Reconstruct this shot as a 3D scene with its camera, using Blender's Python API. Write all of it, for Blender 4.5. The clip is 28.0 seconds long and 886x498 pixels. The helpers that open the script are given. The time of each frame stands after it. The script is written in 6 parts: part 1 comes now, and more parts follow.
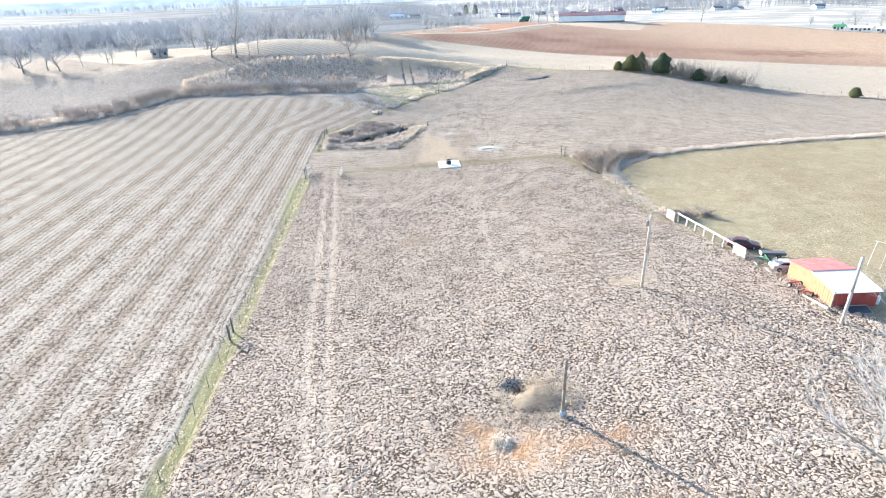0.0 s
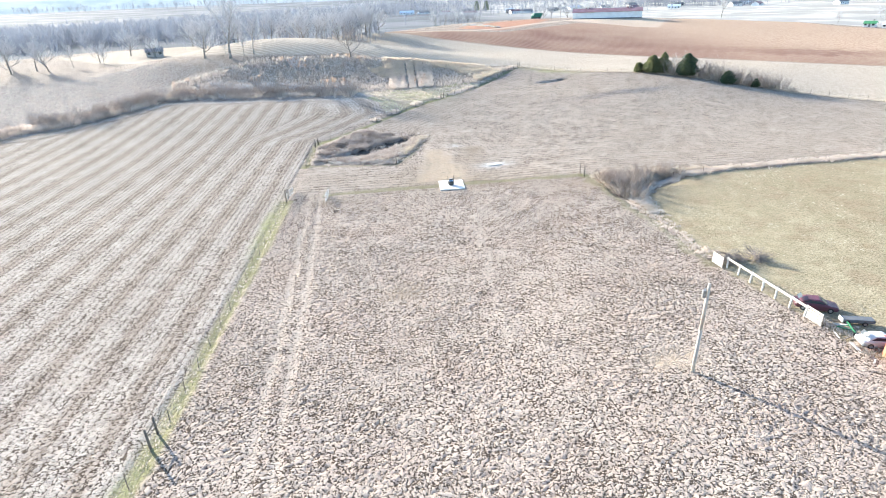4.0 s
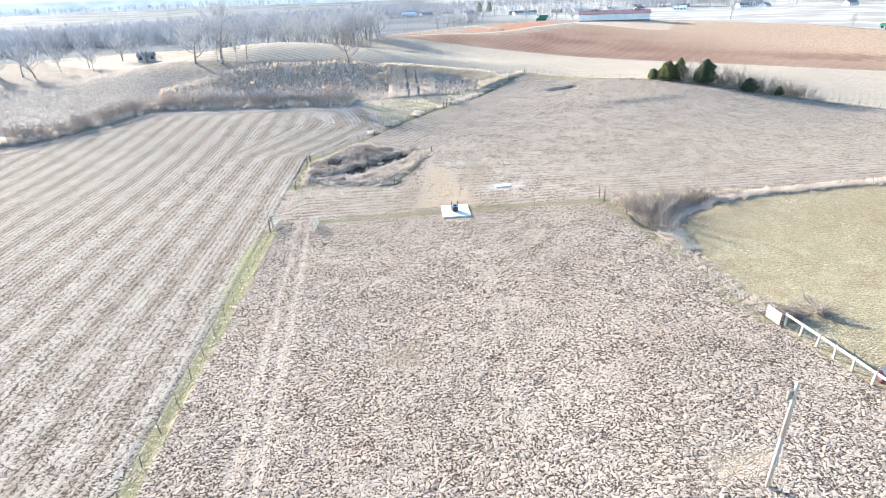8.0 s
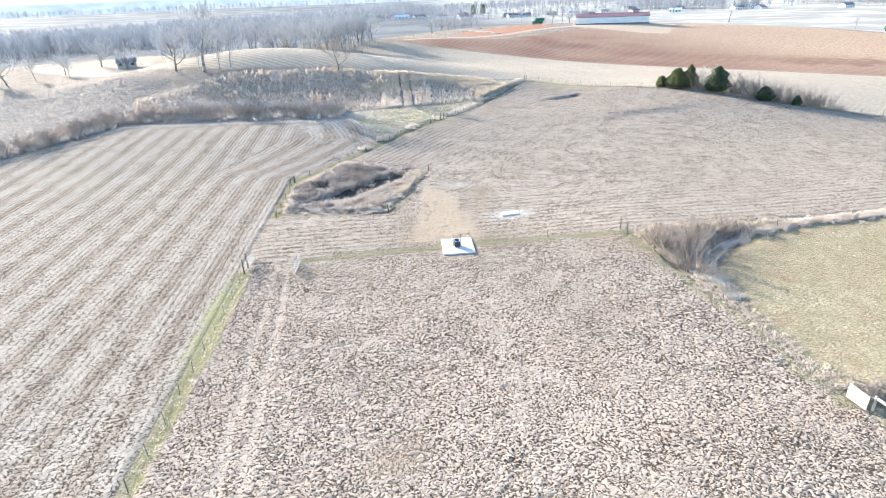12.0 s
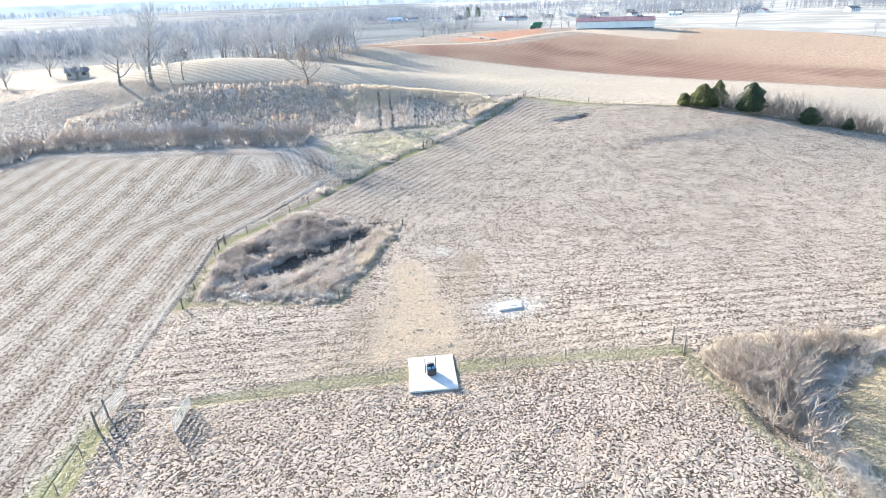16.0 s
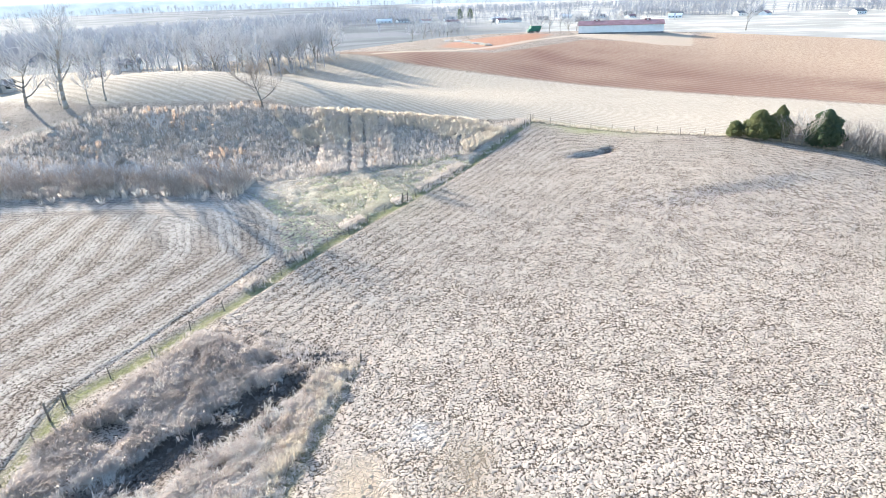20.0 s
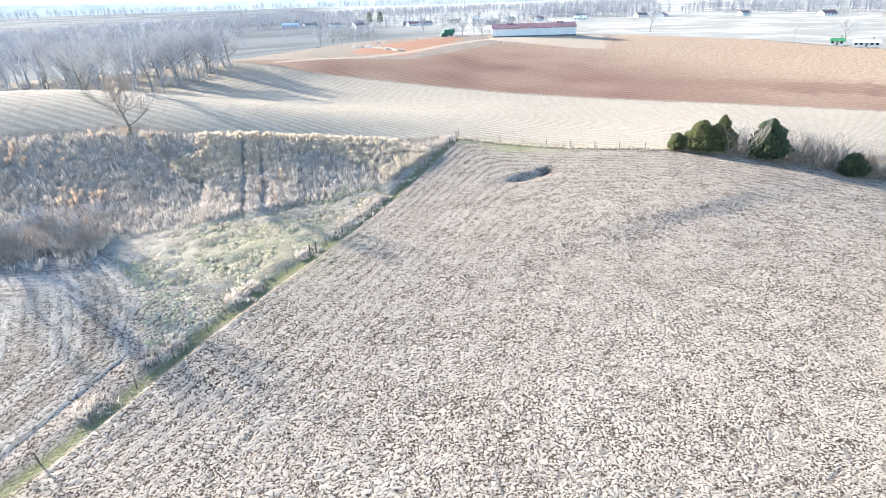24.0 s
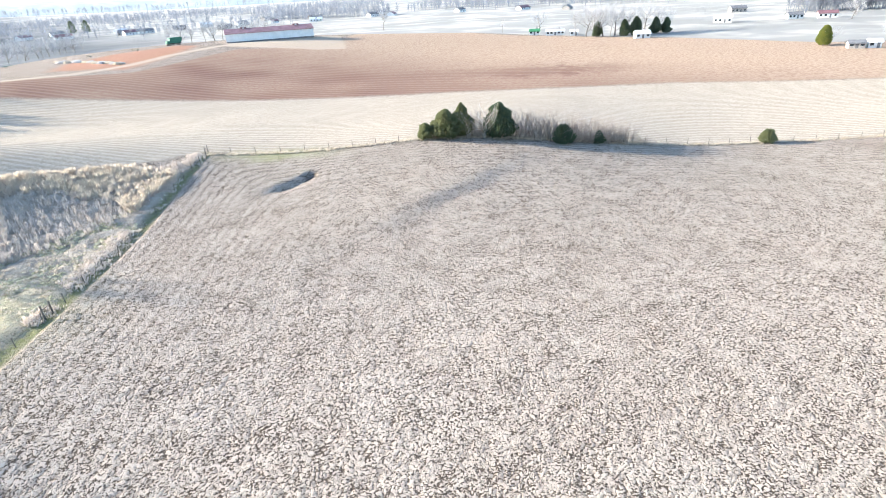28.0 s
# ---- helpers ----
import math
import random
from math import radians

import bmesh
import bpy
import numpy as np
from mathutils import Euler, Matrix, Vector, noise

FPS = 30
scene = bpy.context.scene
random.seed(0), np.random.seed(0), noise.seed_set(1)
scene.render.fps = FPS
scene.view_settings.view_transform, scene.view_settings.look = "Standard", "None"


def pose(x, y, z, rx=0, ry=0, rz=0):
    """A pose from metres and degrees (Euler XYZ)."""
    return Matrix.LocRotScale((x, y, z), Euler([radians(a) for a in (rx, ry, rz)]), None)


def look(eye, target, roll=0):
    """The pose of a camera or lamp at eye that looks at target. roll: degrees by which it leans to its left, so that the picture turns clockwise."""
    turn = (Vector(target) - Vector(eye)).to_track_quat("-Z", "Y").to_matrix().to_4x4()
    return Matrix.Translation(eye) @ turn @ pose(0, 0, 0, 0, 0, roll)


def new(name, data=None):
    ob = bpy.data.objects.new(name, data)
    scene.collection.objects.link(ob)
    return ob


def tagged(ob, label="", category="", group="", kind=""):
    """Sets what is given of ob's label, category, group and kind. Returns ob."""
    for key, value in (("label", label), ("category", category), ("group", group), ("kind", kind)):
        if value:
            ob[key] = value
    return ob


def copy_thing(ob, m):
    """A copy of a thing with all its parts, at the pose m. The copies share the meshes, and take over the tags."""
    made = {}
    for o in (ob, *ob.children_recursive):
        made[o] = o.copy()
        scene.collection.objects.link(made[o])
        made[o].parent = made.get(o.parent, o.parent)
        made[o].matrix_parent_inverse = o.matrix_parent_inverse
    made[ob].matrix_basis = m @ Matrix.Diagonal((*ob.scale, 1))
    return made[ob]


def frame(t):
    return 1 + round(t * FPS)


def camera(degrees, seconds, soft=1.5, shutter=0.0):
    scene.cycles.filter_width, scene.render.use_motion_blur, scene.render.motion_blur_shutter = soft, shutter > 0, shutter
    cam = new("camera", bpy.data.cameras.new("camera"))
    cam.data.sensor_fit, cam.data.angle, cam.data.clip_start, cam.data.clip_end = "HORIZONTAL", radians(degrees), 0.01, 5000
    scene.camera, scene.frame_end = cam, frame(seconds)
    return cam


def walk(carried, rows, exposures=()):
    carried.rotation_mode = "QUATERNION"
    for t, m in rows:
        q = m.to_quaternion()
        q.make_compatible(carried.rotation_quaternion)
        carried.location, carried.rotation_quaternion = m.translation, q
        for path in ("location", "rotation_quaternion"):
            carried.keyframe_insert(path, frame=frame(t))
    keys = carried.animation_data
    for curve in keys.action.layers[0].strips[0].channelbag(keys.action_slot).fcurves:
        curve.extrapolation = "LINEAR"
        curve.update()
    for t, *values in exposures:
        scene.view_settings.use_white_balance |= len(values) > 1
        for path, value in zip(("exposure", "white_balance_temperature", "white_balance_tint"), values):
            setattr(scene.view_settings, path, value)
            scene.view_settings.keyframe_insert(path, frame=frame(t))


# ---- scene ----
# ==== camera and its flight ====
cam = camera(78.6, 28.0, soft=0.5)
METRES, EYE, TILT, LEAN, TURN = 115.8, 30.0, 0.0, 0.0, -4.7
ROWS = [
    (0.0, 0.0, 0.0, 0.0, -0.9, -24.86, 1.93),
    (0.5, 0.0025, 0.0176, -0.0008, -0.68, -24.89, 1.93),
    (1.0, 0.0059, 0.035, -0.0014, -0.53, -24.94, 1.97),
    (1.5, 0.0087, 0.0518, -0.002, -0.45, -25.01, 2.0),
    (2.0, 0.011, 0.068, -0.0022, -0.42, -25.06, 2.05),
    (2.5, 0.013, 0.0837, -0.0021, -0.43, -25.11, 2.08),
    (3.0, 0.014, 0.0986, -0.0013, -0.47, -25.15, 2.1),
    (3.5, 0.0144, 0.1128, -0.0004, -0.17, -25.17, 2.08),
    (5.5, 0.017, 0.1641, 0.0009, 0.58, -25.15, 2.16),
    (6.0, 0.0165, 0.1759, 0.0018, 0.54, -25.13, 2.17),
    (6.5, 0.0165, 0.1878, 0.002, 0.57, -25.1, 2.18),
    (7.0, 0.0163, 0.1992, 0.002, 0.55, -25.08, 2.18),
    (7.5, 0.0153, 0.2105, 0.0023, 0.49, -25.07, 2.18),
    (8.0, 0.0139, 0.2217, 0.0033, 0.42, -25.06, 2.14),
    (8.5, 0.0121, 0.2331, 0.0042, 0.31, -25.07, 2.14),
    (9.0, 0.0106, 0.2449, 0.0048, 0.21, -25.03, 2.16),
    (9.5, 0.0093, 0.2567, 0.0051, 0.1, -25.01, 2.18),
    (10.0, 0.0078, 0.268, 0.0054, 0.01, -24.96, 2.16),
    (10.5, 0.0062, 0.2792, 0.0054, -0.07, -24.92, 2.18),
    (11.0, 0.0051, 0.2904, 0.0057, -0.11, -24.91, 2.18),
    (11.5, 0.005, 0.3044, 0.0062, -0.19, -24.92, 2.19),
    (13.5, 0.0132, 0.392, 0.0085, -0.45, -24.84, 2.1),
    (14.0, 0.0165, 0.421, 0.009, -0.46, -24.84, 2.1),
    (14.5, 0.0197, 0.4521, 0.0091, -0.53, -24.81, 2.08),
    (15.0, 0.0232, 0.4845, 0.0087, -0.63, -24.76, 2.06),
    (15.5, 0.0267, 0.5178, 0.0081, -0.68, -24.75, 2.07),
    (16.0, 0.0296, 0.5518, 0.0079, -0.71, -24.73, 2.04),
    (16.5, 0.0325, 0.5869, 0.0079, -0.86, -24.69, 2.01),
    (17.0, 0.0344, 0.6224, 0.008, -0.96, -24.68, 1.99),
    (17.5, 0.0365, 0.658, 0.0083, -1.05, -24.71, 1.99),
    (18.0, 0.0377, 0.6938, 0.0085, -1.15, -24.69, 1.97),
    (18.5, 0.0387, 0.7297, 0.0091, -1.24, -24.69, 1.96),
    (19.0, 0.0398, 0.7652, 0.0095, -1.33, -24.69, 1.94),
    (19.5, 0.0406, 0.8003, 0.0096, -1.42, -24.68, 1.88),
    (20.0, 0.0417, 0.8349, 0.0095, -1.5, -24.68, 1.88),
    (20.5, 0.0426, 0.868, 0.009, -1.67, -24.65, 1.87),
    (21.0, 0.0436, 0.8983, 0.0089, -1.81, -24.63, 1.84),
    (21.5, 0.0443, 0.9253, 0.0092, -2.03, -24.64, 1.84),
    (23.5, 0.0498, 0.9802, 0.009, -7.53, -24.63, 1.85),
    (24.0, 0.0525, 0.9827, 0.0085, -10.26, -24.7, 1.95),
    (24.5, 0.0534, 0.9837, 0.0088, -12.1, -24.76, 1.99),
    (25.0, 0.0541, 0.9843, 0.0091, -12.64, -24.77, 1.99),
    (25.5, 0.0549, 0.9847, 0.009, -12.99, -24.78, 2.03),
    (26.0, 0.0572, 0.9844, 0.009, -13.75, -24.81, 2.18),
    (26.5, 0.0596, 0.983, 0.0092, -24.57, -25.23, 2.72),
    (27.0, 0.0586, 0.9827, 0.0095, -30.13, -25.43, 2.81),
    (27.5, 0.0597, 0.9819, 0.0099, -32.6, -25.55, 2.92),
    (28.0, 0.0592, 0.9815, 0.0102, -35.61, -25.68, 2.94),
]
walk(cam, [(t, pose(0, 0, EYE, TILT, LEAN, TURN) @ pose(METRES * x, METRES * y, METRES * z, 90 + pitch, roll, yaw)) for t, x, y, z, yaw, pitch, roll in ROWS])
scene.view_settings.exposure = 2.07

# ==== sky and sun: a low, hazy winter sun ahead and to one side ====
SUN_AZ, SUN_EL = radians(40.0), radians(17.0)
world = bpy.data.worlds.new("winter_sky")
scene.world = world
world.use_nodes = True
wn = world.node_tree
sky = wn.nodes.new("ShaderNodeTexSky")
sky.sky_type = "NISHITA"
sky.sun_disc = False
sky.sun_elevation = SUN_EL
sky.sun_rotation = -SUN_AZ
sky.air_density, sky.dust_density, sky.ozone_density = 1.0, 0.6, 2.0
hazy = wn.nodes.new("ShaderNodeHueSaturation")
hazy.inputs["Saturation"].default_value = 1.05
wn.links.new(sky.outputs[0], hazy.inputs["Color"])
wn.links.new(hazy.outputs[0], wn.nodes["Background"].inputs[0])
wn.nodes["Background"].inputs[1].default_value = 0.125
to_sun = Vector((-math.sin(SUN_AZ) * math.cos(SUN_EL), math.cos(SUN_AZ) * math.cos(SUN_EL), math.sin(SUN_EL)))
sun = new("sun", bpy.data.lights.new("sun", "SUN"))
sun.data.energy, sun.data.angle, sun.data.color = 4.4, radians(0.53), (1.0, 0.95, 0.835)
sun.matrix_world = look(to_sun * 300, (0, 0, 0))


# ==== materials ====
class Net:
    """A small wrapper to write node trees in few words."""

    def __init__(self, name, rough=0.8, metal=0.0):
        self.mat = bpy.data.materials.new(name)
        self.mat.use_nodes = True
        self.t = self.mat.node_tree
        self.out = self.t.nodes["Principled BSDF"]
        self.out.inputs["Roughness"].default_value = rough
        self.out.inputs["Metallic"].default_value = metal
        self.co = None

    def put(self, socket, value):
        if isinstance(value, bpy.types.NodeSocket):
            self.t.links.new(value, socket)
        elif isinstance(value, (tuple, list)):
            socket.default_value = (*value, 1.0) if len(value) == 3 and socket.type == "RGBA" else value
        else:
            socket.default_value = value

    def node(self, kind, **values):
        n = self.t.nodes.new("ShaderNode" + kind)
        for key, value in values.items():
            self.put(n.inputs[key.replace("_", " ")], value)
        return n

    def place(self, local=False):
        if self.co is None:
            self.co = self.t.nodes.new("ShaderNodeTexCoord").outputs["Object"] if local else self.t.nodes.new("ShaderNodeNewGeometry").outputs["Position"]
        return self.co

    def noise(self, scale, detail=3.0, rough=0.55, vec=None):
        return self.node("TexNoise", Vector=vec or self.place(), Scale=scale, Detail=detail, Roughness=rough).outputs[0]

    def math(self, op, a, b=0.0, c=None, clamp=False):
        n = self.t.nodes.new("ShaderNodeMath")
        n.operation, n.use_clamp = op, clamp
        for i, v in enumerate((a, b) if c is None else (a, b, c)):
            self.put(n.inputs[i], v)
        return n.outputs[0]

    def span(self, v, a, b, lo=0.0, hi=1.0):
        n = self.node("MapRange", Value=v, From_Min=a, From_Max=b, To_Min=lo, To_Max=hi)
        n.interpolation_type = "SMOOTHSTEP"
        return n.outputs[0]

    def mix(self, f, a, b, blend="MIX"):
        n = self.t.nodes.new("ShaderNodeMix")
        n.data_type, n.blend_type = "RGBA", blend
        self.put(n.inputs[0], f)
        self.put(n.inputs[6], a)
        self.put(n.inputs[7], b)
        return n.outputs[2]

    def bump(self, height, distance, strength=1.0, base=None):
        n = self.node("Bump", Height=height, Distance=distance, Strength=strength)
        if base:
            self.put(n.inputs["Normal"], base)
        return n.outputs[0]

    def attr(self, name):
        n = self.t.nodes.new("ShaderNodeAttribute")
        n.attribute_name = name
        return n

    def done(self, colour=None, normal=None, rough=None):
        for key, v in (("Base Color", colour), ("Normal", normal), ("Roughness", rough)):
            if v is not None:
                self.put(self.out.inputs[key], v)
        return self.mat


def plain(name, colour, other=None, scale=3.0, rough=0.8, metal=0.0, grain=0.01, fine=25.0, random_mix=0.25, local=True, thin=0.0):
    """A worn surface: two colours in patches, fine grain, a little difference from piece to piece."""
    n = Net(name, rough, metal)
    n.place(local)
    other = other or tuple(c * 0.7 for c in colour)
    patch = n.span(n.noise(scale, 4), 0.35, 0.68)
    info = n.t.nodes.new("ShaderNodeObjectInfo").outputs["Random"]
    c = n.mix(patch, colour, other)
    c = n.mix(n.math("MULTIPLY", info, random_mix), c, other)
    speck = n.noise(fine, 3)
    c = n.mix(n.span(speck, 0.5, 0.75, 0.0, 0.35), c, tuple(v * 0.6 for v in colour))
    made = n.done(c, n.bump(speck, grain), n.span(patch, 0, 1, min(1, rough), min(1, rough + 0.12)))
    if thin:
        # thin dry leaves let light through
        glow = n.node("BsdfTranslucent", Color=c)
        both = n.node("MixShader", Fac=thin)
        n.t.links.new(n.out.outputs[0], both.inputs[1])
        n.t.links.new(glow.outputs[0], both.inputs[2])
        n.t.links.new(both.outputs[0], n.t.nodes["Material Output"].inputs[0])
    return made


TWIG_DARK = plain("dark_cut_branches", (0.2, 0.165, 0.145), (0.33, 0.28, 0.25), 0.8, 0.95)
WOOD_GREY = plain("weathered_wood", (0.27, 0.23, 0.19), (0.16, 0.135, 0.115), 4, 0.85)
WOOD_DARK = plain("dark_post_wood", (0.10, 0.08, 0.065), (0.17, 0.145, 0.12), 5, 0.9)
POLE_WOOD = plain("pole_wood", (0.56, 0.5, 0.43), (0.42, 0.36, 0.31), 1.5, 0.85)
BOARD_WHITE = plain("white_board_paint", (0.62, 0.60, 0.57), (0.42, 0.39, 0.36), 2.5, 0.7)
BARK = plain("bark", (0.17, 0.145, 0.125), (0.27, 0.245, 0.22), 1.2, 0.95, grain=0.03, fine=9)
BARK_PALE = plain("pale_bark", (0.36, 0.33, 0.30), (0.22, 0.195, 0.175), 1.2, 0.95, grain=0.03, fine=9)
# frosted twigs, paled further so the colour carries haze over the trees
TWIG = plain("frost_haze_twigs", (0.66, 0.66, 0.68), (0.52, 0.51, 0.52), 0.5, 0.95, thin=0.4)
TWIG_BROWN = plain("brown_twigs", (0.38, 0.30, 0.25), (0.52, 0.46, 0.42), 0.6, 0.95, thin=0.25)
REED = plain("dry_reed", (0.70, 0.61, 0.50), (0.58, 0.49, 0.40), 0.45, 0.9, local=False, thin=0.5)
REED_GREY = plain("grey_weeds", (0.72, 0.63, 0.565), (0.56, 0.48, 0.42), 0.4, 0.95, local=False, thin=0.35)
REED_BROWN = plain("brown_pond_reeds", (0.60, 0.51, 0.45), (0.36, 0.29, 0.25), 0.35, 0.95, local=False, thin=0.3)
REED_PALE = plain("frosted_reed", (0.7, 0.67, 0.65), (0.55, 0.49, 0.42), 0.5, 0.9, local=False, thin=0.5)
RUST_WEED = plain("rust_weeds", (0.58, 0.42, 0.32), (0.5, 0.37, 0.28), 0.5, 0.9, local=False, thin=0.5)
CEDAR = plain("cedar_needles", (0.19, 0.215, 0.11), (0.27, 0.27, 0.145), 0.5, 0.85, thin=0.5)
CEDAR_BLUE = plain("dark_cedar_needles", (0.115, 0.16, 0.11), (0.18, 0.22, 0.13), 0.6, 0.85, thin=0.5)
GOLD_LEAF = plain("yellow_green_leaves", (0.3, 0.3, 0.06), (0.16, 0.2, 0.05), 0.5, 0.8)
CONCRETE = plain("new_concrete", (0.66, 0.64, 0.61), (0.55, 0.53, 0.5), 0.8, 0.85, grain=0.004, fine=40)
PAINT_WHITE = plain("white_siding", (0.74, 0.76, 0.78), (0.64, 0.66, 0.68), 0.3, 0.6)
ROOF_RED = plain("faded_red_metal", (0.45, 0.17, 0.15), (0.37, 0.145, 0.13), 0.8, 0.45, 0.2)
ROOF_MAROON = plain("maroon_metal_roof", (0.26, 0.13, 0.14), (0.2, 0.105, 0.11), 0.3, 0.5, 0.2)
ROOF_BLUE = plain("bare_tin_roof", (0.78, 0.83, 0.88), (0.68, 0.72, 0.77), 1.2, 0.45, 0.15)
WALL_ORANGE = plain("orange_tin_wall", (0.50, 0.22, 0.125), (0.43, 0.18, 0.1), 0.8, 0.6)
WALL_RED = plain("red_tin_wall", (0.36, 0.055, 0.045), (0.27, 0.045, 0.04), 0.9, 0.6)
ROOF_GREY = plain("grey_shingle_roof", (0.2, 0.2, 0.21), (0.14, 0.14, 0.15), 0.6, 0.8)
CAR_RED = plain("maroon_car_paint", (0.13, 0.03, 0.045), (0.10, 0.035, 0.045), 1.0, 0.3)
CAR_SILVER = plain("pale_car_paint", (0.62, 0.62, 0.6), (0.5, 0.5, 0.5), 1.0, 0.35, 0.3)
CAR_ORANGE = plain("rusty_orange_panel", (0.5, 0.17, 0.09), (0.36, 0.12, 0.07), 2.0, 0.6)
GREEN_PAINT = plain("green_machine_paint", (0.05, 0.27, 0.11), (0.04, 0.17, 0.08), 0.8, 0.5)
TEAL_PAINT = plain("dark_green_wagon_paint", (0.025, 0.17, 0.12), (0.02, 0.11, 0.085), 0.6, 0.5)
RED_PAINT = plain("red_machine_paint", (0.42, 0.05, 0.04), (0.26, 0.06, 0.05), 1.2, 0.5)
RUBBER = plain("black_rubber", (0.02, 0.02, 0.02), (0.035, 0.033, 0.03), 3, 0.85)
STEEL = plain("grey_steel", (0.42, 0.42, 0.42), (0.28, 0.26, 0.24), 3, 0.45, 0.7)
WIRE = plain("fence_wire", (0.2, 0.19, 0.18), (0.14, 0.13, 0.12), 3, 0.5, 0.6)
DARK_GLASS = plain("dark_glass", (0.03, 0.04, 0.05), (0.05, 0.06, 0.07), 1, 0.1)
BLACK_PLASTIC = plain("black_plastic", (0.025, 0.027, 0.03), (0.045, 0.047, 0.05), 3, 0.5)
BLUE_PAINT = plain("blue_tank", (0.12, 0.34, 0.62), (0.09, 0.26, 0.5), 2, 0.4)
STONE = plain("field_stone", (0.45, 0.42, 0.39), (0.32, 0.29, 0.27), 1.5, 0.9)
HAY = plain("old_hay", (0.42, 0.36, 0.27), (0.3, 0.25, 0.19), 1.5, 0.95)
CLOD = plain("dark_mud", (0.075, 0.062, 0.055), (0.12, 0.1, 0.085), 1.0, 0.7, local=False)


# ==== the lie of the land ====
def bell(x, y, cx, cy, a, b, turn=0.0):
    c, s = math.cos(turn), math.sin(turn)
    u, v = (x - cx) * c + (y - cy) * s, (y - cy) * c - (x - cx) * s
    return np.exp(-(u / a) ** 2 - (v / b) ** 2)


def step(v, a, b):
    k = np.clip((v - a) / (b - a), 0, 1)
    return k * k * (3 - 2 * k)


def lattice(i, j, seed):
    k = (i.astype(np.int64) * 374761393 + j.astype(np.int64) * 668265263 + seed * 1274126177) & 0xFFFFFFFF
    k = ((k ^ (k >> 13)) * 1274126177) & 0xFFFFFFFF
    return ((k ^ (k >> 16)) & 0xFFFF) / 65535.0


def rough(x, y, size, seed=0):
    """Smooth value noise from 0 to 1 with bumps of about that size."""
    x, y = np.asarray(x, float) / size, np.asarray(y, float) / size
    i, j = np.floor(x), np.floor(y)
    u, v = x - i, y - j
    u, v = u * u * (3 - 2 * u), v * v * (3 - 2 * v)
    a, b = lattice(i, j, seed), lattice(i + 1, j, seed)
    c, d = lattice(i, j + 1, seed), lattice(i + 1, j + 1, seed)
    return (a + (b - a) * u) * (1 - v) + (c + (d - c) * u) * v


def area(x, y, corners, feather):
    """1 inside a region of the plan, 0 outside, with a soft edge."""
    inside = np.zeros(x.shape, bool)
    near = np.full(x.shape, 1e18)
    for (ax, ay), (bx, by) in zip(corners, corners[1:] + corners[:1]):
        ex, ey = bx - ax, by - ay
        k = np.clip(((x - ax) * ex + (y - ay) * ey) / (ex * ex + ey * ey), 0, 1)
        near = np.minimum(near, (x - ax - k * ex) ** 2 + (y - ay - k * ey) ** 2)
        if ey:
            inside ^= ((ay > y) != (by > y)) & (x < ex * (y - ay) / ey + ax)
    d = np.where(inside, 1, -1) * np.sqrt(near)
    return step(d, -feather, feather)


def along(x, y, line, width, feather):
    """1 on a line of the plan, out to half its width."""
    near = np.full(x.shape, 1e18)
    for (ax, ay), (bx, by) in zip(line, line[1:]):
        ex, ey = bx - ax, by - ay
        k = np.clip(((x - ax) * ex + (y - ay) * ey) / (ex * ex + ey * ey), 0, 1)
        near = np.minimum(near, (x - ax - k * ex) ** 2 + (y - ay - k * ey) ** 2)
    return 1 - step(np.sqrt(near), width / 2 - feather, width / 2 + feather)


POND = [(-16, 120.5), (0.5, 118), (8, 137.5), (-8, 145.5), (-16, 130)]
FENCE_UP = [(-16.8, 119), (-16.6, 136), (-4, 152.3), (14.4, 176.5), (36, 206.5), (45.8, 219.5)]
FENCE_TOP = [(45.8, 219.5), (62, 209), (82, 198.5), (95, 188.4), (110, 176.5), (140, 155.5), (157, 140.5), (260, 62)]
FENCE_LEFT = [(-17.8, 22), (-17.1, 50), (-16.9, 99.5)]
FENCE_CROSS = [(-10.8, 101.7), (-2.6, 102.9), (6, 103.2), (14, 103.6), (26, 103.3), (33.2, 102.3)]
FENCE_RIGHT = [(33.2, 102.3), (35, 93), (36.4, 84), (36.9, 72.5), (37.6, 68)]
BARN_PAD = [(124, 424), (173, 406), (182, 424), (131, 446)]
HEDGE_CURVE = [(36.6, 90), (38.2, 95), (42.5, 98.2), (48, 100.2), (59, 102.2), (80, 103.8), (150, 107)]


def hills(x, y):
    x, y = np.asarray(x, float), np.asarray(y, float)
    z = 1.09 + 12.78 * bell(x, y, -45, 245, 55, 32) + 4.45 * bell(x, y, 5, 228, 32, 22) + 2.52 * bell(x, y, 50, 235, 35, 30)
    z = z + 10.14 * bell(x, y, 100, 430, 140, 110) + 6.17 * bell(x, y, 0, 330, 70, 60) + 3.36 * bell(x, y, 95, 200, 40, 30)
    z = z - 2.72 * bell(x, y, 145, 155, 60, 50) + 1.63 * bell(x, y, -70, 180, 50, 30) + 8.08 * bell(x, y, -150, 320, 120, 90)
    z = z - 1.0 * bell(x, y, 0, 80, 60, 70) + 1.8 * bell(x, y, -5, 175, 35, 22) + 1.37 * bell(x, y, 300, 480, 150, 120)
    z = z + 0.5 * bell(x, y, 25, 50, 16, 20) + 0.45 * bell(x, y, 34, 101, 11, 12)
    far = step(np.hypot(x - 50, y - 150), 700, 2600)
    return z + far * (10 + 16 * rough(x, y, 900, 3))


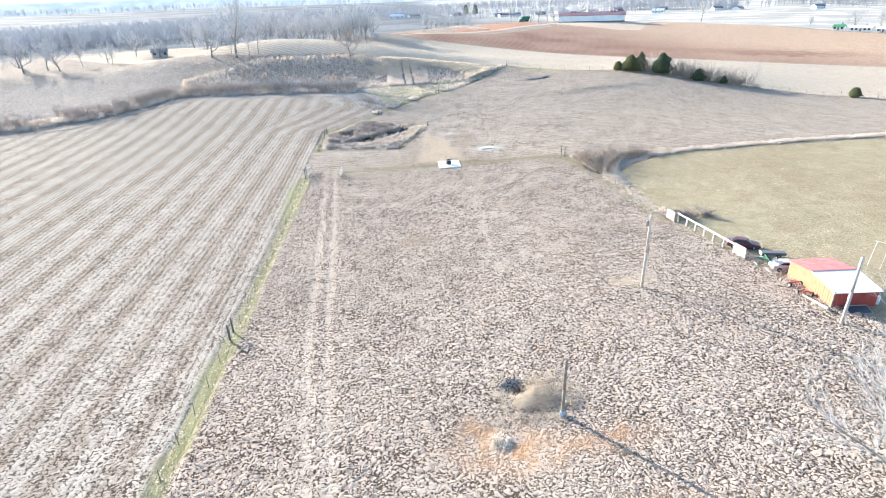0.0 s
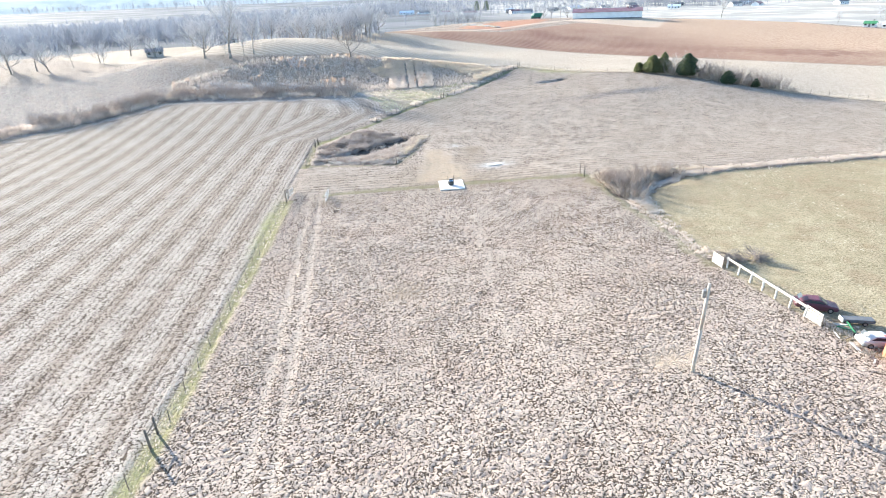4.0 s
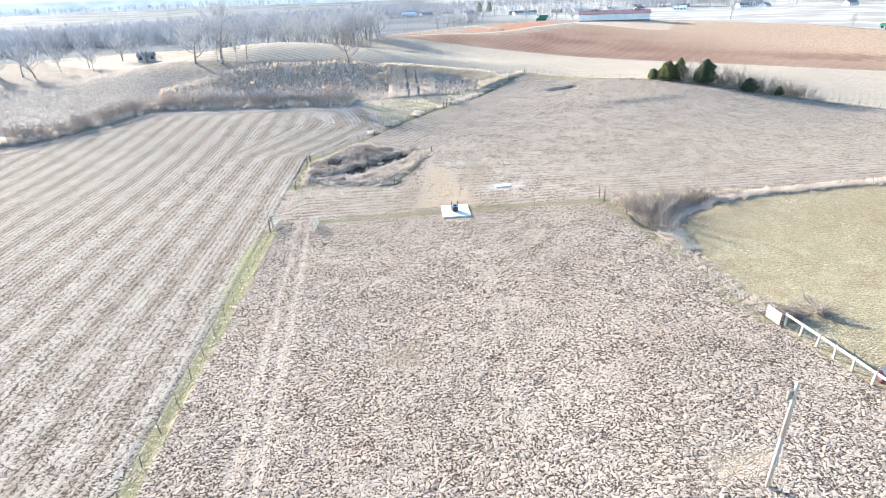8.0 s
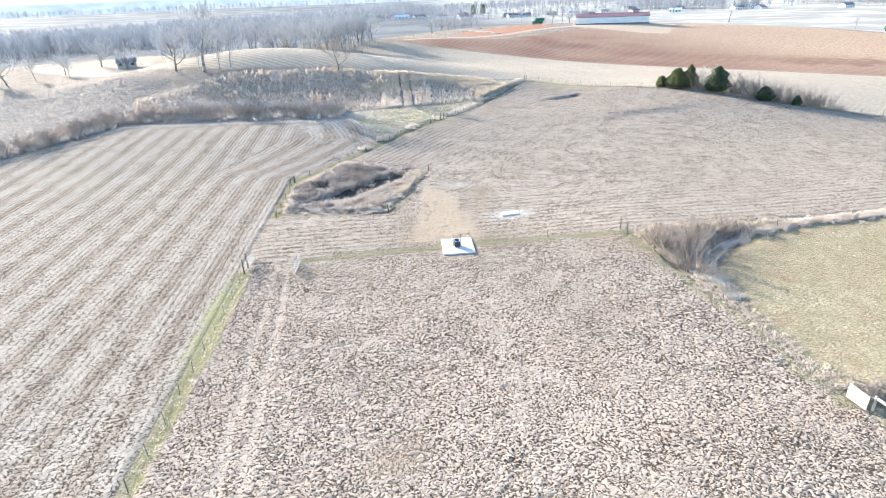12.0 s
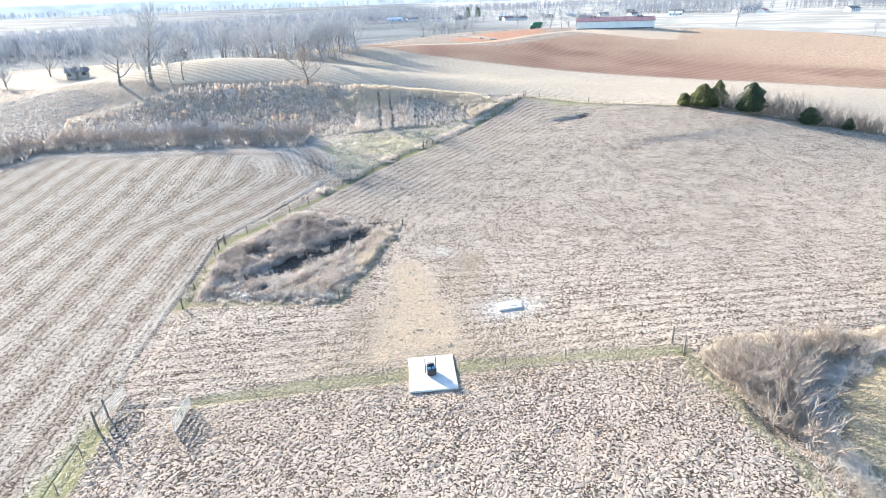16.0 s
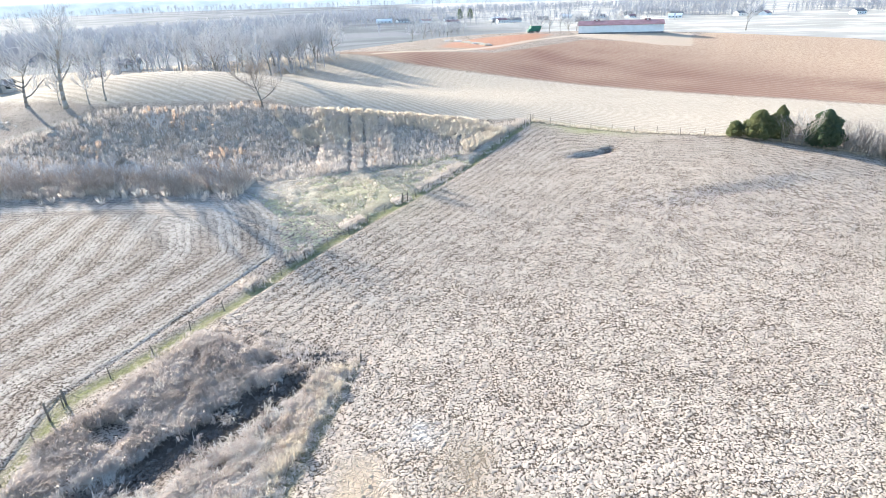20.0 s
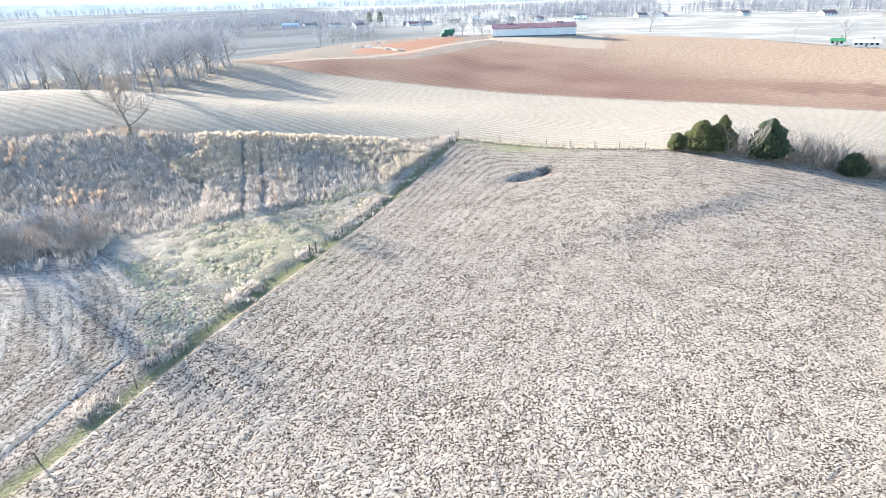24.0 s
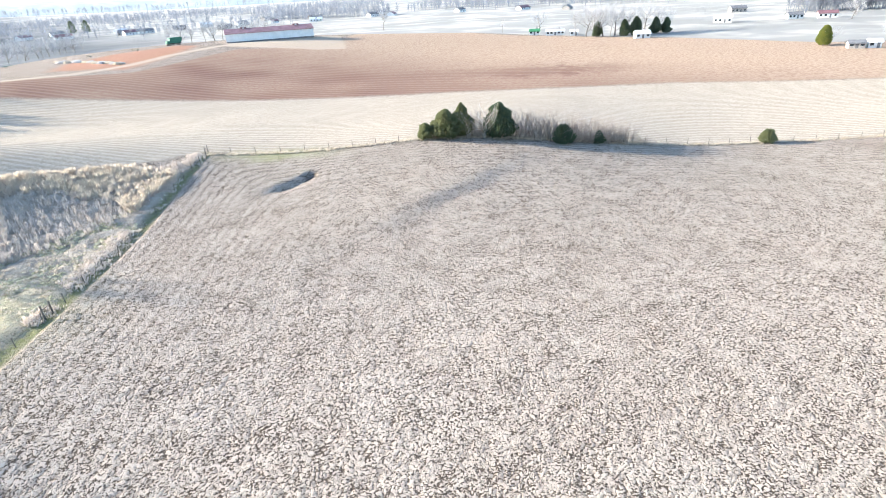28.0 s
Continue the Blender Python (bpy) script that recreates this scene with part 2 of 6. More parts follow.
def ground_z(x, y):
    """The ground's height without its tufts."""
    x, y = np.asarray(x, float), np.asarray(y, float)
    z = hills(x, y)
    # the levelled barn yard, and a shallow ditch along the fences
    flat = area(x, y, BARN_PAD, 9.0)
    z = z * (1 - flat) + 10.3 * flat
    z = z - 0.2 * along(x, y, FENCE_UP, 1.5, 0.6) - 0.03 * along(x, y, FENCE_LEFT, 1.2, 0.5)
    z = z - 0.9 * area(x, y, POND, 2.2) * bell(x, y, -3.5, 131, 14, 7, radians(48))
    # an eroded scar and its short gully
    z = z - 0.8 * bell(x, y, 52, 196.5, 4.2, 1.3, radians(14)) - 0.9 * bell(x, y, 56.0, 198.0, 1.3, 0.8, radians(35))
    z = z + 0.55 * step(y - 0.16 * (x - 46) - 0.9 * rough(x, y, 5, 71), 167.5, 172.5) * bell(x, y, 68, 176, 20, 9)
    # the ditch in the brush
    z = z - 0.9 * along(x, y, [(38, 93), (41.5, 97), (46, 99.4)], 4.5, 2.0)
    # a dug hole with a spoil heap beside the short pole, tyre ruts, a pit by the fence
    z = z - 1.1 * bell(x, y, 8.7, 35.0, 0.85, 0.7) + 0.35 * bell(x, y, 10.2, 34.0, 1.9, 1.5) - 0.15 * bell(x, y, 6.5, 29.6, 3.2, 2.2)
    z = z + 0.25 * bell(x, y, 6.2, 29.5, 0.9, 0.75)
    return z


def gz(x, y):
    return float(ground_z(np.array([x]), np.array([y]))[0])


# ==== regions of the plan ====
CROP = [(-17.9, -60), (-17.6, 118), (-17.2, 137), (-9, 150), (-2.5, 160), (-3.5, 172), (-10, 183), (-34, 187), (-60, 189), (-71, 190),
        (-76, 176), (-90, 158), (-104, 152), (-160, 140), (-320, 120), (-320, -60)]
BANK = [(-10, 184), (-2, 172), (6, 169), (27, 195), (45, 218.5), (38, 216), (16, 216), (4, 218.5), (-14, 223), (-50, 224), (-76, 212), (-72, 191), (-34, 188)]
TAN = [(-160, 300), (-75, 236), (-50, 227), (-14, 225), (5, 219.5), (45.8, 220.5), (82, 199), (95, 189), (117, 173), (141, 156), (157, 141), (260, 63),
       (420, -60), (420, 20), (223, 155), (188, 200), (129, 245), (60, 290), (21, 312), (-12, 352), (-70, 400)]
RED = [(-12, 356), (21, 314), (60, 292), (129, 247), (188, 202), (223, 157), (420, 20), (420, 70), (312, 190), (312, 268), (282, 360), (276, 440),
       (250, 470), (215, 440), (180, 395), (160, 372), (118, 388), (95, 372), (62, 346), (22, 346)]
PASTURE = [(37.6, 92), (41, 96.5), (47.5, 99.2), (59, 101.2), (80, 102.8), (160, 106), (300, 60), (300, -120), (60, -120), (49, 25), (43.5, 42), (41, 52), (38.4, 67), (37.2, 84)]
YARD_RED = [(40, 372), (62, 356), (92, 392), (110, 420), (104, 432), (70, 420), (48, 398)]
BARN_APRON = [(118, 402), (150, 372), (172, 398), (200, 440), (185, 452), (178, 416), (128, 432)]


DIRT_STRIP = [(7.0, 126), (10.2, 126), (13.2, 113), (13.4, 106), (4.4, 106), (5.8, 112)]


def grow(start, first, ratio, end):
    out, s, v = [], first, start
    while abs(v) < abs(end):
        v += s
        s *= ratio
        out.append(v)
    return out


xs = np.concatenate([grow(-170, -1.6, 1.09, -3400)[::-1], np.arange(-170, -60, 1.8), np.arange(-60, 90, 0.85), np.arange(90, 330, 1.8), grow(330, 1.6, 1.09, 3600)])
ys = np.concatenate([grow(10, -0.5, 1.09, -700)[::-1], np.arange(10, 236, 0.8), np.arange(236, 470, 1.6), grow(470, 1.5, 1.08, 4600)])


def off_line(x, y, line):
    """Distance from a line of the plan."""
    near = np.full(x.shape, 1e18)
    for (ax, ay), (bx, by) in zip(line, line[1:]):
        ex, ey = bx - ax, by - ay
        k = np.clip(((x - ax) * ex + (y - ay) * ey) / (ex * ex + ey * ey), 0, 1)
        near = np.minimum(near, (x - ax - k * ex) ** 2 + (y - ay - k * ey) ** 2)
    return np.sqrt(near)


def rounded(*away, power=4):
    """The least of several distances, with rounded corners where they meet."""
    return sum(np.maximum(d, 0.3) ** -power for d in away) ** (-1.0 / power)


def hay_rows(x, y):
    """Mower swaths go round and round inside the fences."""
    low = off_line(x, y, [(-30, 100.6), (-10, 101.7), (33, 102.3), (60, 102.2), (150, 107), (240, 111)])
    return rounded(low, off_line(x, y, FENCE_UP[1:]), off_line(x, y, FENCE_TOP), power=3)


def crop_rows(x, y):
    """Straight rows, with headland rows turning round the field's upper corner."""
    east = off_line(x, y, [(-17.8, -60), (-17.6, 118), (-17.2, 137), (-9, 150), (-2.5, 160), (-3.5, 172)])
    north = off_line(x, y, [(-3.5, 172), (-10, 183), (-34, 187), (-60, 189), (-71, 190), (-76, 176), (-90, 158), (-104, 152), (-160, 140)])
    return np.where((east < 17 + 2 * rough(x, y, 6, 81)) | (north < 8 + 2 * rough(x, y, 6, 82)), rounded(east, north, power=2.5), -17.6 - x)


def cover(GX, GY):
    """What grows or lies where: all masks of the plan at the given points."""
    wob = 1.4 * (rough(GX, GY, 3.0, 5) - 0.5) + 0.9 * (rough(GX, GY, 1.1, 6) - 0.5)
    crop = area(GX + wob * 0.4, GY, CROP, 0.5)
    bank = area(GX + wob, GY + wob, BANK, 1.5)
    tan = area(GX, GY + wob, TAN, 0.6)
    red = area(GX, GY + wob, RED, 1.2)
    pasture = area(GX + wob, GY, PASTURE, 0.5)
    pond = area(GX + wob, GY + wob, POND, 0.6)
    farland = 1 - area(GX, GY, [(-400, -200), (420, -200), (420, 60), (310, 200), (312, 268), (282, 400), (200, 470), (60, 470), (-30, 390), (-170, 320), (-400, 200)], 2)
    mown = np.clip(1 - crop - bank - tan - red - pasture - pond, 0, 1) * (1 - farland)
    fence_strip = along(GX + wob * 0.5, GY, FENCE_LEFT, 1.5, 0.45)
    cross_strip = along(GX, GY + wob * 0.6, FENCE_CROSS, 1.3, 0.5) + along(GX, GY + wob * 0.5, [(-16.5, 119.6), (0.6, 117.4), (3, 122), (8, 137.8)], 1.3, 0.5) + 0.8 * along(GX + wob, GY, FENCE_RIGHT, 1.6, 0.6)
    up_strip = along(GX + wob * 0.4, GY, FENCE_UP, 1.5, 0.5)
    top_strip = along(GX, GY + wob, FENCE_TOP, 1.6, 0.7)
    ruts = along(GX + 0.5 * wob, GY, [(-6.6, 18), (-9.8, 46), (-11.2, 70), (-12.7, 93), (-13.2, 104)], 0.7, 0.35) + along(GX + 0.5 * wob, GY, [(-4.9, 18), (-8.0, 46), (-9.4, 70), (-11.0, 93), (-11.6, 104)], 0.7, 0.35)
    path = along(GX + wob * 0.6, GY, [(10.2, 45), (11.3, 57), (12.2, 76), (12.3, 90)], 0.7, 0.35) + along(GX, GY + wob * 0.4, [(18, 105.5), (23.3, 108.6), (30.4, 112.2), (57, 113.8)], 0.6, 0.3)
    dirt = np.clip(0.95 * area(GX + wob, GY + wob, DIRT_STRIP, 1.2) + bell(GX + wob, GY + wob, 6.6, 28.6, 3.6, 2.0) + 0.8 * bell(GX + wob, GY + wob, 5.0, 31.2, 1.6, 1.2) + 0.7 * bell(GX + wob, GY + wob, 14, 28.6, 3.0, 1.0)
                   + 0.9 * bell(GX + wob, GY + wob, 24.6, 50.8, 2.2, 1.1) + 0.55 * bell(GX + wob, GY, 16, 22, 5, 1.5) + 0.5 * bell(GX, GY, 56, 52, 5, 3) + 0.6 * bell(GX + wob, GY, -17.6, 30.8, 0.8, 1.4), 0, 1)
    dirt = dirt * (0.35 + 0.65 * step(rough(GX, GY, 0.8, 8), 0.25, 0.6)) * (1 - bell(GX, GY, 6.2, 29.5, 0.95, 0.8))
    dirt = np.maximum(dirt, 0.8 * area(GX + wob, GY + wob, DIRT_STRIP, 1.4))
    sward = np.clip(0.95 * bell(GX + 0.5 * wob, GY + wob, -18.0, 90, 0.8, 9) + 0.7 * bell(GX + 0.4 * wob, GY, -17.7, 38, 0.7, 9) + 0.8 * bell(GX + wob, GY + wob, 56, 211.5, 10, 3.0, radians(-32)) + 0.5 * bell(GX + wob, GY + wob, 8, 181, 9, 8), 0, 1)
    dull = np.clip(0.8 * bell(GX + wob, GY + wob, 2.0, 67.3, 2.2, 2.0) + 0.75 * bell(GX + wob, GY + wob, 11, 105, 15, 4.5) + 0.8 * bell(GX + wob, GY + wob, 9.8, 33.8, 2.6, 2.1) + 0.6 * bell(GX + wob, GY, 15, 118, 3, 8) + 0.8 * bell(GX + wob, GY + wob, 17, 124.5, 1.8, 2.6) + 0.45 * bell(GX + wob, GY + wob, 4.5, 113, 3, 6)
                   + 0.8 * bell(GX, GY, -52, 325, 60, 34) + 0.5 * bell(GX, GY, -9, 98.5, 4, 2) + 0.5 * bell(GX, GY, 33, 99, 5, 4), 0, 1)
    clay = np.clip(1.3 * step(40 - GY, 0, 5), 0, 1)
    ditch = along(GX, GY, [(37.8, 92), (41.2, 96.6), (46, 99.2)], 4.0, 1.2)
    frost = np.clip(0.2 * bell(GX + wob, GY + wob, -40, 183, 30, 5) + 0.35 * bell(GX + wob, GY + wob, -14, 176, 9, 9)
                    + 0.9 * along(GX, GY, [(39, 93), (41.8, 96.3), (48, 99.6)], 1.8, 0.6) + 0.9 * bell(GX + wob, GY + wob, 19.4, 113.2, 2.8, 1.7) + 0.6 * bell(GX + wob, GY + wob, 13.5, 128.4, 1.6, 1.4), 0, 1)
    # up_strip is strongest: green grass, with the fence ditch's shade put into the colour
    green = np.clip(0.85 * fence_strip + 0.6 * cross_strip + 1.0 * up_strip + 0.25 * top_strip + 0.2 * bell(GX, GY, 7, 178, 8, 10), 0, 1)
    # pond mud; the ditch, dug hole and gully head take the same dark colour
    mud = np.clip(pond * bell(GX + wob, GY + wob, -1.5, 133.5, 9.5, 2.4, radians(42)) * 1.4 + 0.45 * pond * step(rough(GX, GY, 2.2, 42), 0.4, 0.7) + 0.7 * ditch + 0.9 * bell(GX, GY, 8.7, 35, 0.75, 0.62) + 0.7 * bell(GX, GY, 56.2, 198.1, 1.3, 1.2), 0, 1)

    hay = area(GX + wob, GY + wob, [(-17, 103), (-10, 103), (14, 105), (33, 104), (80, 105.5), (150, 108), (141, 154), (94, 187), (46, 219), (15, 176), (-7, 147), (9, 138), (1, 117), (-16, 119)], 2.5)
    redness = np.clip(step(190 - GX - 0.35 * (GY - 300), -20, 90) + 0.9 * bell(GX + 6 * wob, GY + 6 * wob, 180, 252, 34, 10, radians(-38)), 0, 1) * (0.55 + 0.45 * rough(GX, GY, 14, 51))
    lane = np.clip(along(GX + wob, GY + wob, [(10, 339), (23, 346), (44, 352), (66, 368), (88, 389), (110, 403), (122, 410)], 5.0, 1.6) + area(GX + wob, GY + wob, [(119, 402), (150, 364), (163, 362), (200, 430), (185, 450), (176, 412), (128, 426)], 1.5), 0, 1)
    yard = area(GX + 2 * wob, GY + 2 * wob, YARD_RED, 4.0)
    # rows: a coordinate across the rows of each field, which run round inside its edges
    row = np.where(crop > 0.5, crop_rows(GX, GY), np.where(tan > 0.5, 0.65 * GX + 0.76 * GY + 0.0006 * (GX - 60) ** 2, np.where(red > 0.5, 0.80 * GX + 0.60 * GY, hay_rows(GX, GY))))
    return {"crop": crop, "tan": tan, "red": red, "pasture": pasture, "dirt": dirt, "green": green, "frost": frost, "mud": mud, "farland": farland, "bank": bank, "dull": dull, "mown": mown, "hay": hay, "redness": redness, "lane": lane, "yard": yard, "clay": clay, "sward": sward, "ruts": ruts, "path": path, "pond": pond, "row": row}


def add_masks(mesh, c, gap=None):
    """Stores the masks on a mesh for the ground's material."""
    n = len(mesh.vertices)
    flat = lambda *a: np.stack([*a], 1).astype(np.float32).ravel()
    one = np.ones(n)
    for name, masks in (("cover", (c["crop"], c["tan"], c["red"], one)), ("soil", (c["pasture"], c["dirt"], c["green"], one)), ("wear", (c["frost"], c["mud"], c["farland"], one)), ("rest", (c["bank"], c["dull"], c["mown"], one)),
                        ("tone", (c["hay"], c["redness"], c["lane"], c["yard"])), ("worn", (c["clay"], c["sward"], np.clip(c["ruts"] + 0.6 * c["path"], 0, 1), 0 * one if gap is None else gap))):
        a = mesh.attributes.new(name, "FLOAT_COLOR", "POINT")
        a.data.foreach_set("color", flat(*masks))
    a = mesh.attributes.new("row", "FLOAT", "POINT")
    a.data.foreach_set("value", c["row"].astype(np.float32))


def sheet(name, xs, ys, height, inside=None):
    """A grid mesh over the plan, with only the squares that lie inside."""
    X, Y = [a.ravel() for a in np.meshgrid(xs, ys)]
    nx, ny = len(xs), len(ys)
    i0 = (np.arange(ny - 1)[:, None] * nx + np.arange(nx - 1)[None]).ravel()
    quads = np.stack([i0, i0 + 1, i0 + nx + 1, i0 + nx], 1)
    if inside is not None:
        ok = inside(X, Y)
        quads = quads[ok[quads].all(1)]
        used = np.zeros(nx * ny, bool)
        used[quads.ravel()] = True
        at = np.cumsum(used) - 1
        quads, X, Y = at[quads], X[used], Y[used]
    c = cover(X, Y)
    z, gap = height(X, Y, c)
    mesh = bpy.data.meshes.new(name)
    mesh.vertices.add(len(X))
    mesh.vertices.foreach_set("co", np.stack([X, Y, z], 1).astype(np.float32).ravel())
    quads = quads.astype(np.int32)
    mesh.loops.add(quads.size)
    mesh.loops.foreach_set("vertex_index", quads.ravel())
    mesh.polygons.add(len(quads))
    mesh.polygons.foreach_set("loop_start", np.arange(0, quads.size, 4, dtype=np.int32))
    mesh.polygons.foreach_set("use_smooth", np.ones(len(quads), bool))
    mesh.update(calc_edges=True)
    add_masks(mesh, c, gap)
    return mesh


LOWER = [(-17.2, 14), (50, 14), (45, 40), (41, 52), (38, 68), (36.8, 85), (34, 102), (14, 103), (-10, 102), (-17.0, 102)]
UPPER = [(-17, 101.6), (-10, 101.6), (14, 102.7), (33, 101.8), (47, 103.5), (80, 105), (150, 108), (200, 108), (157, 140), (139, 154.5), (116, 171.5), (94, 188), (81, 198), (62, 208), (46, 218.6), (36, 205.5), (15, 176), (0, 157), (-7, 147), (9, 138), (1, 117), (-16.7, 119)]
ROWS_LAND = [(-105, 20), (-18, 20), (-17.7, 118), (-17.3, 137), (-9, 150.4), (-3, 160), (-4, 172), (-10, 183), (-34, 187), (-70, 189), (-76, 175), (-90, 157.5), (-105, 151)]


def base_height(X, Y, c):
    """The ground below the sward: rough banks and pastures; it lies deeper where a sward of its own covers it."""
    relief = c["bank"] * 0.7 * (rough(X, Y, 1.6, 14) - 0.4) + c["pond"] * 0.6 * (rough(X, Y, 1.4, 15) - 0.5) + c["pasture"] * 0.12 * (rough(X, Y, 1.5, 16) - 0.5)
    deep = sum(np.clip(2 * area(X, Y, r, 2.4) - 1, 0, 1) for r in (LOWER, UPPER, ROWS_LAND))
    relief = relief * (1 - np.clip(deep, 0, 1)) - 0.3 * np.clip(deep, 0, 1) - 0.9 * bell(X, Y, 8.7, 35, 1.4, 1.3) - 0.8 * bell(X, Y, 55, 197.4, 4, 2)
    return ground_z(X, Y) + relief, None


ground_mesh = sheet("ground", xs, ys, base_height)

# the ground's material: what grows or lies where
g = Net("farm_ground", 0.95)
g.out.inputs["Specular IOR Level"].default_value = 0.03


def split(name):
    n = g.t.nodes.new("ShaderNodeSeparateColor")
    g.put(n.inputs[0], g.attr(name).outputs["Color"])
    return n.outputs


m_crop, m_tan, m_red = split("cover")
m_past, m_dirt, m_green = split("soil")
m_frost, m_mud, m_far = split("wear")
m_bank, m_dull, m_mown = split("rest")
m_hay, m_redness, m_lane = split("tone")
m_yard = g.attr("tone").outputs["Alpha"]
m_clay, m_sward, m_ruts = split("worn")
m_gap = g.attr("worn").outputs["Alpha"]
rowv = g.attr("row").outputs["Fac"]
sep = g.node("SeparateXYZ", Vector=g.place())
n_wide, n_mid, n_fine = g.noise(0.05, 4), g.noise(0.5, 4, 0.6), g.noise(2.6, 5, 0.65)
n_far = g.noise(0.008, 3)


warp = g.math("ADD", rowv, g.math("MULTIPLY", n_mid, 0.25))
wave = lambda size: g.math("ADD", 0.5, g.math("MULTIPLY", 0.5, g.math("SINE", g.math("MULTIPLY", warp, 2 * math.pi / size))))
w_row, w_band, w_far, w_wide = wave(0.78), wave(4.6), wave(1.6), wave(9.5)
flake = g.noise(5.0, 3, 0.7)
blade = g.noise(11.0, 3, 0.7)
# mown grass: straw tops; brown thatch and painted shade in the gaps between the tufts
lie = g.math("ADD", g.math("MULTIPLY", m_crop, g.math("ADD", g.math("MULTIPLY", g.math("SUBTRACT", w_row, 0.5), 0.09), g.math("MULTIPLY", g.math("SUBTRACT", w_band, 0.6), 0.03))),
             g.math("MULTIPLY", m_hay, g.math("MULTIPLY", g.math("SUBTRACT", wave(1.3), 0.5), g.span(rowv, 3, 26, 0.08, 0.02))))
lie = g.math("ADD", lie, g.math("ADD", g.math("MULTIPLY", m_ruts, 0.05), g.math("MULTIPLY", g.math("ADD", g.math("MULTIPLY", g.math("SUBTRACT", g.noise(0.3, 3), 0.5), 0.2), g.math("MULTIPLY", g.math("SUBTRACT", g.noise(1.1, 2), 0.5), 0.16)), 1.0)))
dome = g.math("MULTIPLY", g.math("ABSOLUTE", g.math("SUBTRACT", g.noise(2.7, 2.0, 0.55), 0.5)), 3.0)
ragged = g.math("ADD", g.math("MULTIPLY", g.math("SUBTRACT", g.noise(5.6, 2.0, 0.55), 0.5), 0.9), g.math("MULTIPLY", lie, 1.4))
thatch_shade = g.math("MAXIMUM", g.math("MULTIPLY", m_gap, 0.4), g.span(g.math("ADD", dome, ragged), 0.12, 0.05))
thatch_shade = g.math("MULTIPLY", thatch_shade, g.math("MULTIPLY", g.math("SUBTRACT", 1.0, g.math("MULTIPLY", m_dirt, 0.85)), g.math("SUBTRACT", 1.0, g.math("MULTIPLY", m_green, 0.5))))
c = g.mix(g.span(n_wide, 0.35, 0.65), (0.455, 0.37, 0.31), (0.41, 0.335, 0.28))
c = g.mix(g.span(g.noise(0.11, 4, 0.6), 0.45, 0.66, 0, 0.35), c, (0.41, 0.30, 0.24))
c = g.mix(g.math("MULTIPLY", m_hay, 0.55), c, (0.53, 0.445, 0.37))
c = g.mix(g.span(n_mid, 0.46, 0.7, 0, 0.3), c, (0.36, 0.285, 0.23))
c = g.mix(g.span(blade, 0.5, 0.66, 0, 0.45), c, (0.56, 0.49, 0.43))
c = g.mix(g.span(blade, 0.46, 0.34, 0, 0.4), c, (0.28, 0.22, 0.175))
c = g.mix(g.math("MULTIPLY", g.span(w_wide, 0.3, 0.9, 0, 0.08), m_mown), c, (0.50, 0.43, 0.37))
c = g.mix(g.math("MULTIPLY", m_ruts, 0.35), c, (0.51, 0.43, 0.36))
crop_c = g.mix(g.span(g.math("ADD", w_band, g.math("MULTIPLY", g.math("SUBTRACT", n_wide, 0.5), 0.8)), 0.1, 0.6), (0.39, 0.32, 0.265), (0.475, 0.41, 0.355))
crop_c = g.mix(g.span(n_mid, 0.45, 0.7, 0, 0.3), crop_c, (0.37, 0.30, 0.245))
crop_c = g.mix(g.span(blade, 0.46, 0.36, 0, 0.55), crop_c, (0.17, 0.13, 0.10))
crop_c = g.mix(g.span(flake, 0.54, 0.64, 0, 0.6), crop_c, (0.56, 0.50, 0.44))
c = g.mix(m_crop, c, crop_c)
c = g.mix(g.math("MULTIPLY", thatch_shade, 0.93), c, (0.075, 0.055, 0.042))
tan_c = g.mix(g.span(w_far, 0.3, 0.8), (0.48, 0.405, 0.325), (0.62, 0.53, 0.435))
tan_c = g.mix(g.span(n_wide, 0.4, 0.7, 0, 0.5), tan_c, (0.60, 0.515, 0.42))
tan_c = g.mix(g.span(g.noise(1.1, 4, 0.7), 0.48, 0.62, 0, 0.5), tan_c, (0.36, 0.285, 0.22))
tan_c = g.mix(g.math("MULTIPLY", thatch_shade, 0.35), tan_c, (0.2, 0.155, 0.12))
c = g.mix(m_tan, c, tan_c)
red_c = g.mix(m_redness, (0.54, 0.40, 0.29), (0.21, 0.112, 0.092))
red_c = g.mix(g.span(wave(3.4), 0.3, 0.9, 0, 0.28), red_c, (0.48, 0.36, 0.28))
red_c = g.mix(g.span(g.noise(0.9, 4, 0.75), 0.45, 0.6, 0, 0.6), red_c, (0.3, 0.17, 0.125))
c = g.mix(m_red, c, red_c)
past_c = g.mix(g.span(n_wide, 0.35, 0.65), (0.44, 0.37, 0.255), (0.38, 0.305, 0.21))
past_c = g.mix(g.span(n_mid, 0.4, 0.62, 0, 0.7), past_c, (0.34, 0.29, 0.19))
past_c = g.mix(g.span(g.noise(0.22, 4, 0.65), 0.5, 0.64, 0, 0.6), past_c, (0.33, 0.245, 0.165))
past_c = g.mix(g.span(flake, 0.52, 0.38, 0, 0.75), past_c, (0.21, 0.175, 0.11))
past_c = g.mix(g.span(n_fine, 0.5, 0.75, 0, 0.4), past_c, (0.56, 0.48, 0.36))
past_c = g.mix(g.math("MULTIPLY", thatch_shade, 0.28), past_c, (0.12, 0.105, 0.06))
c = g.mix(m_past, c, past_c)
c = g.mix(g.math("MULTIPLY", m_yard, 0.8), c, g.mix(n_mid, (0.52, 0.27, 0.18), (0.42, 0.2, 0.13)))
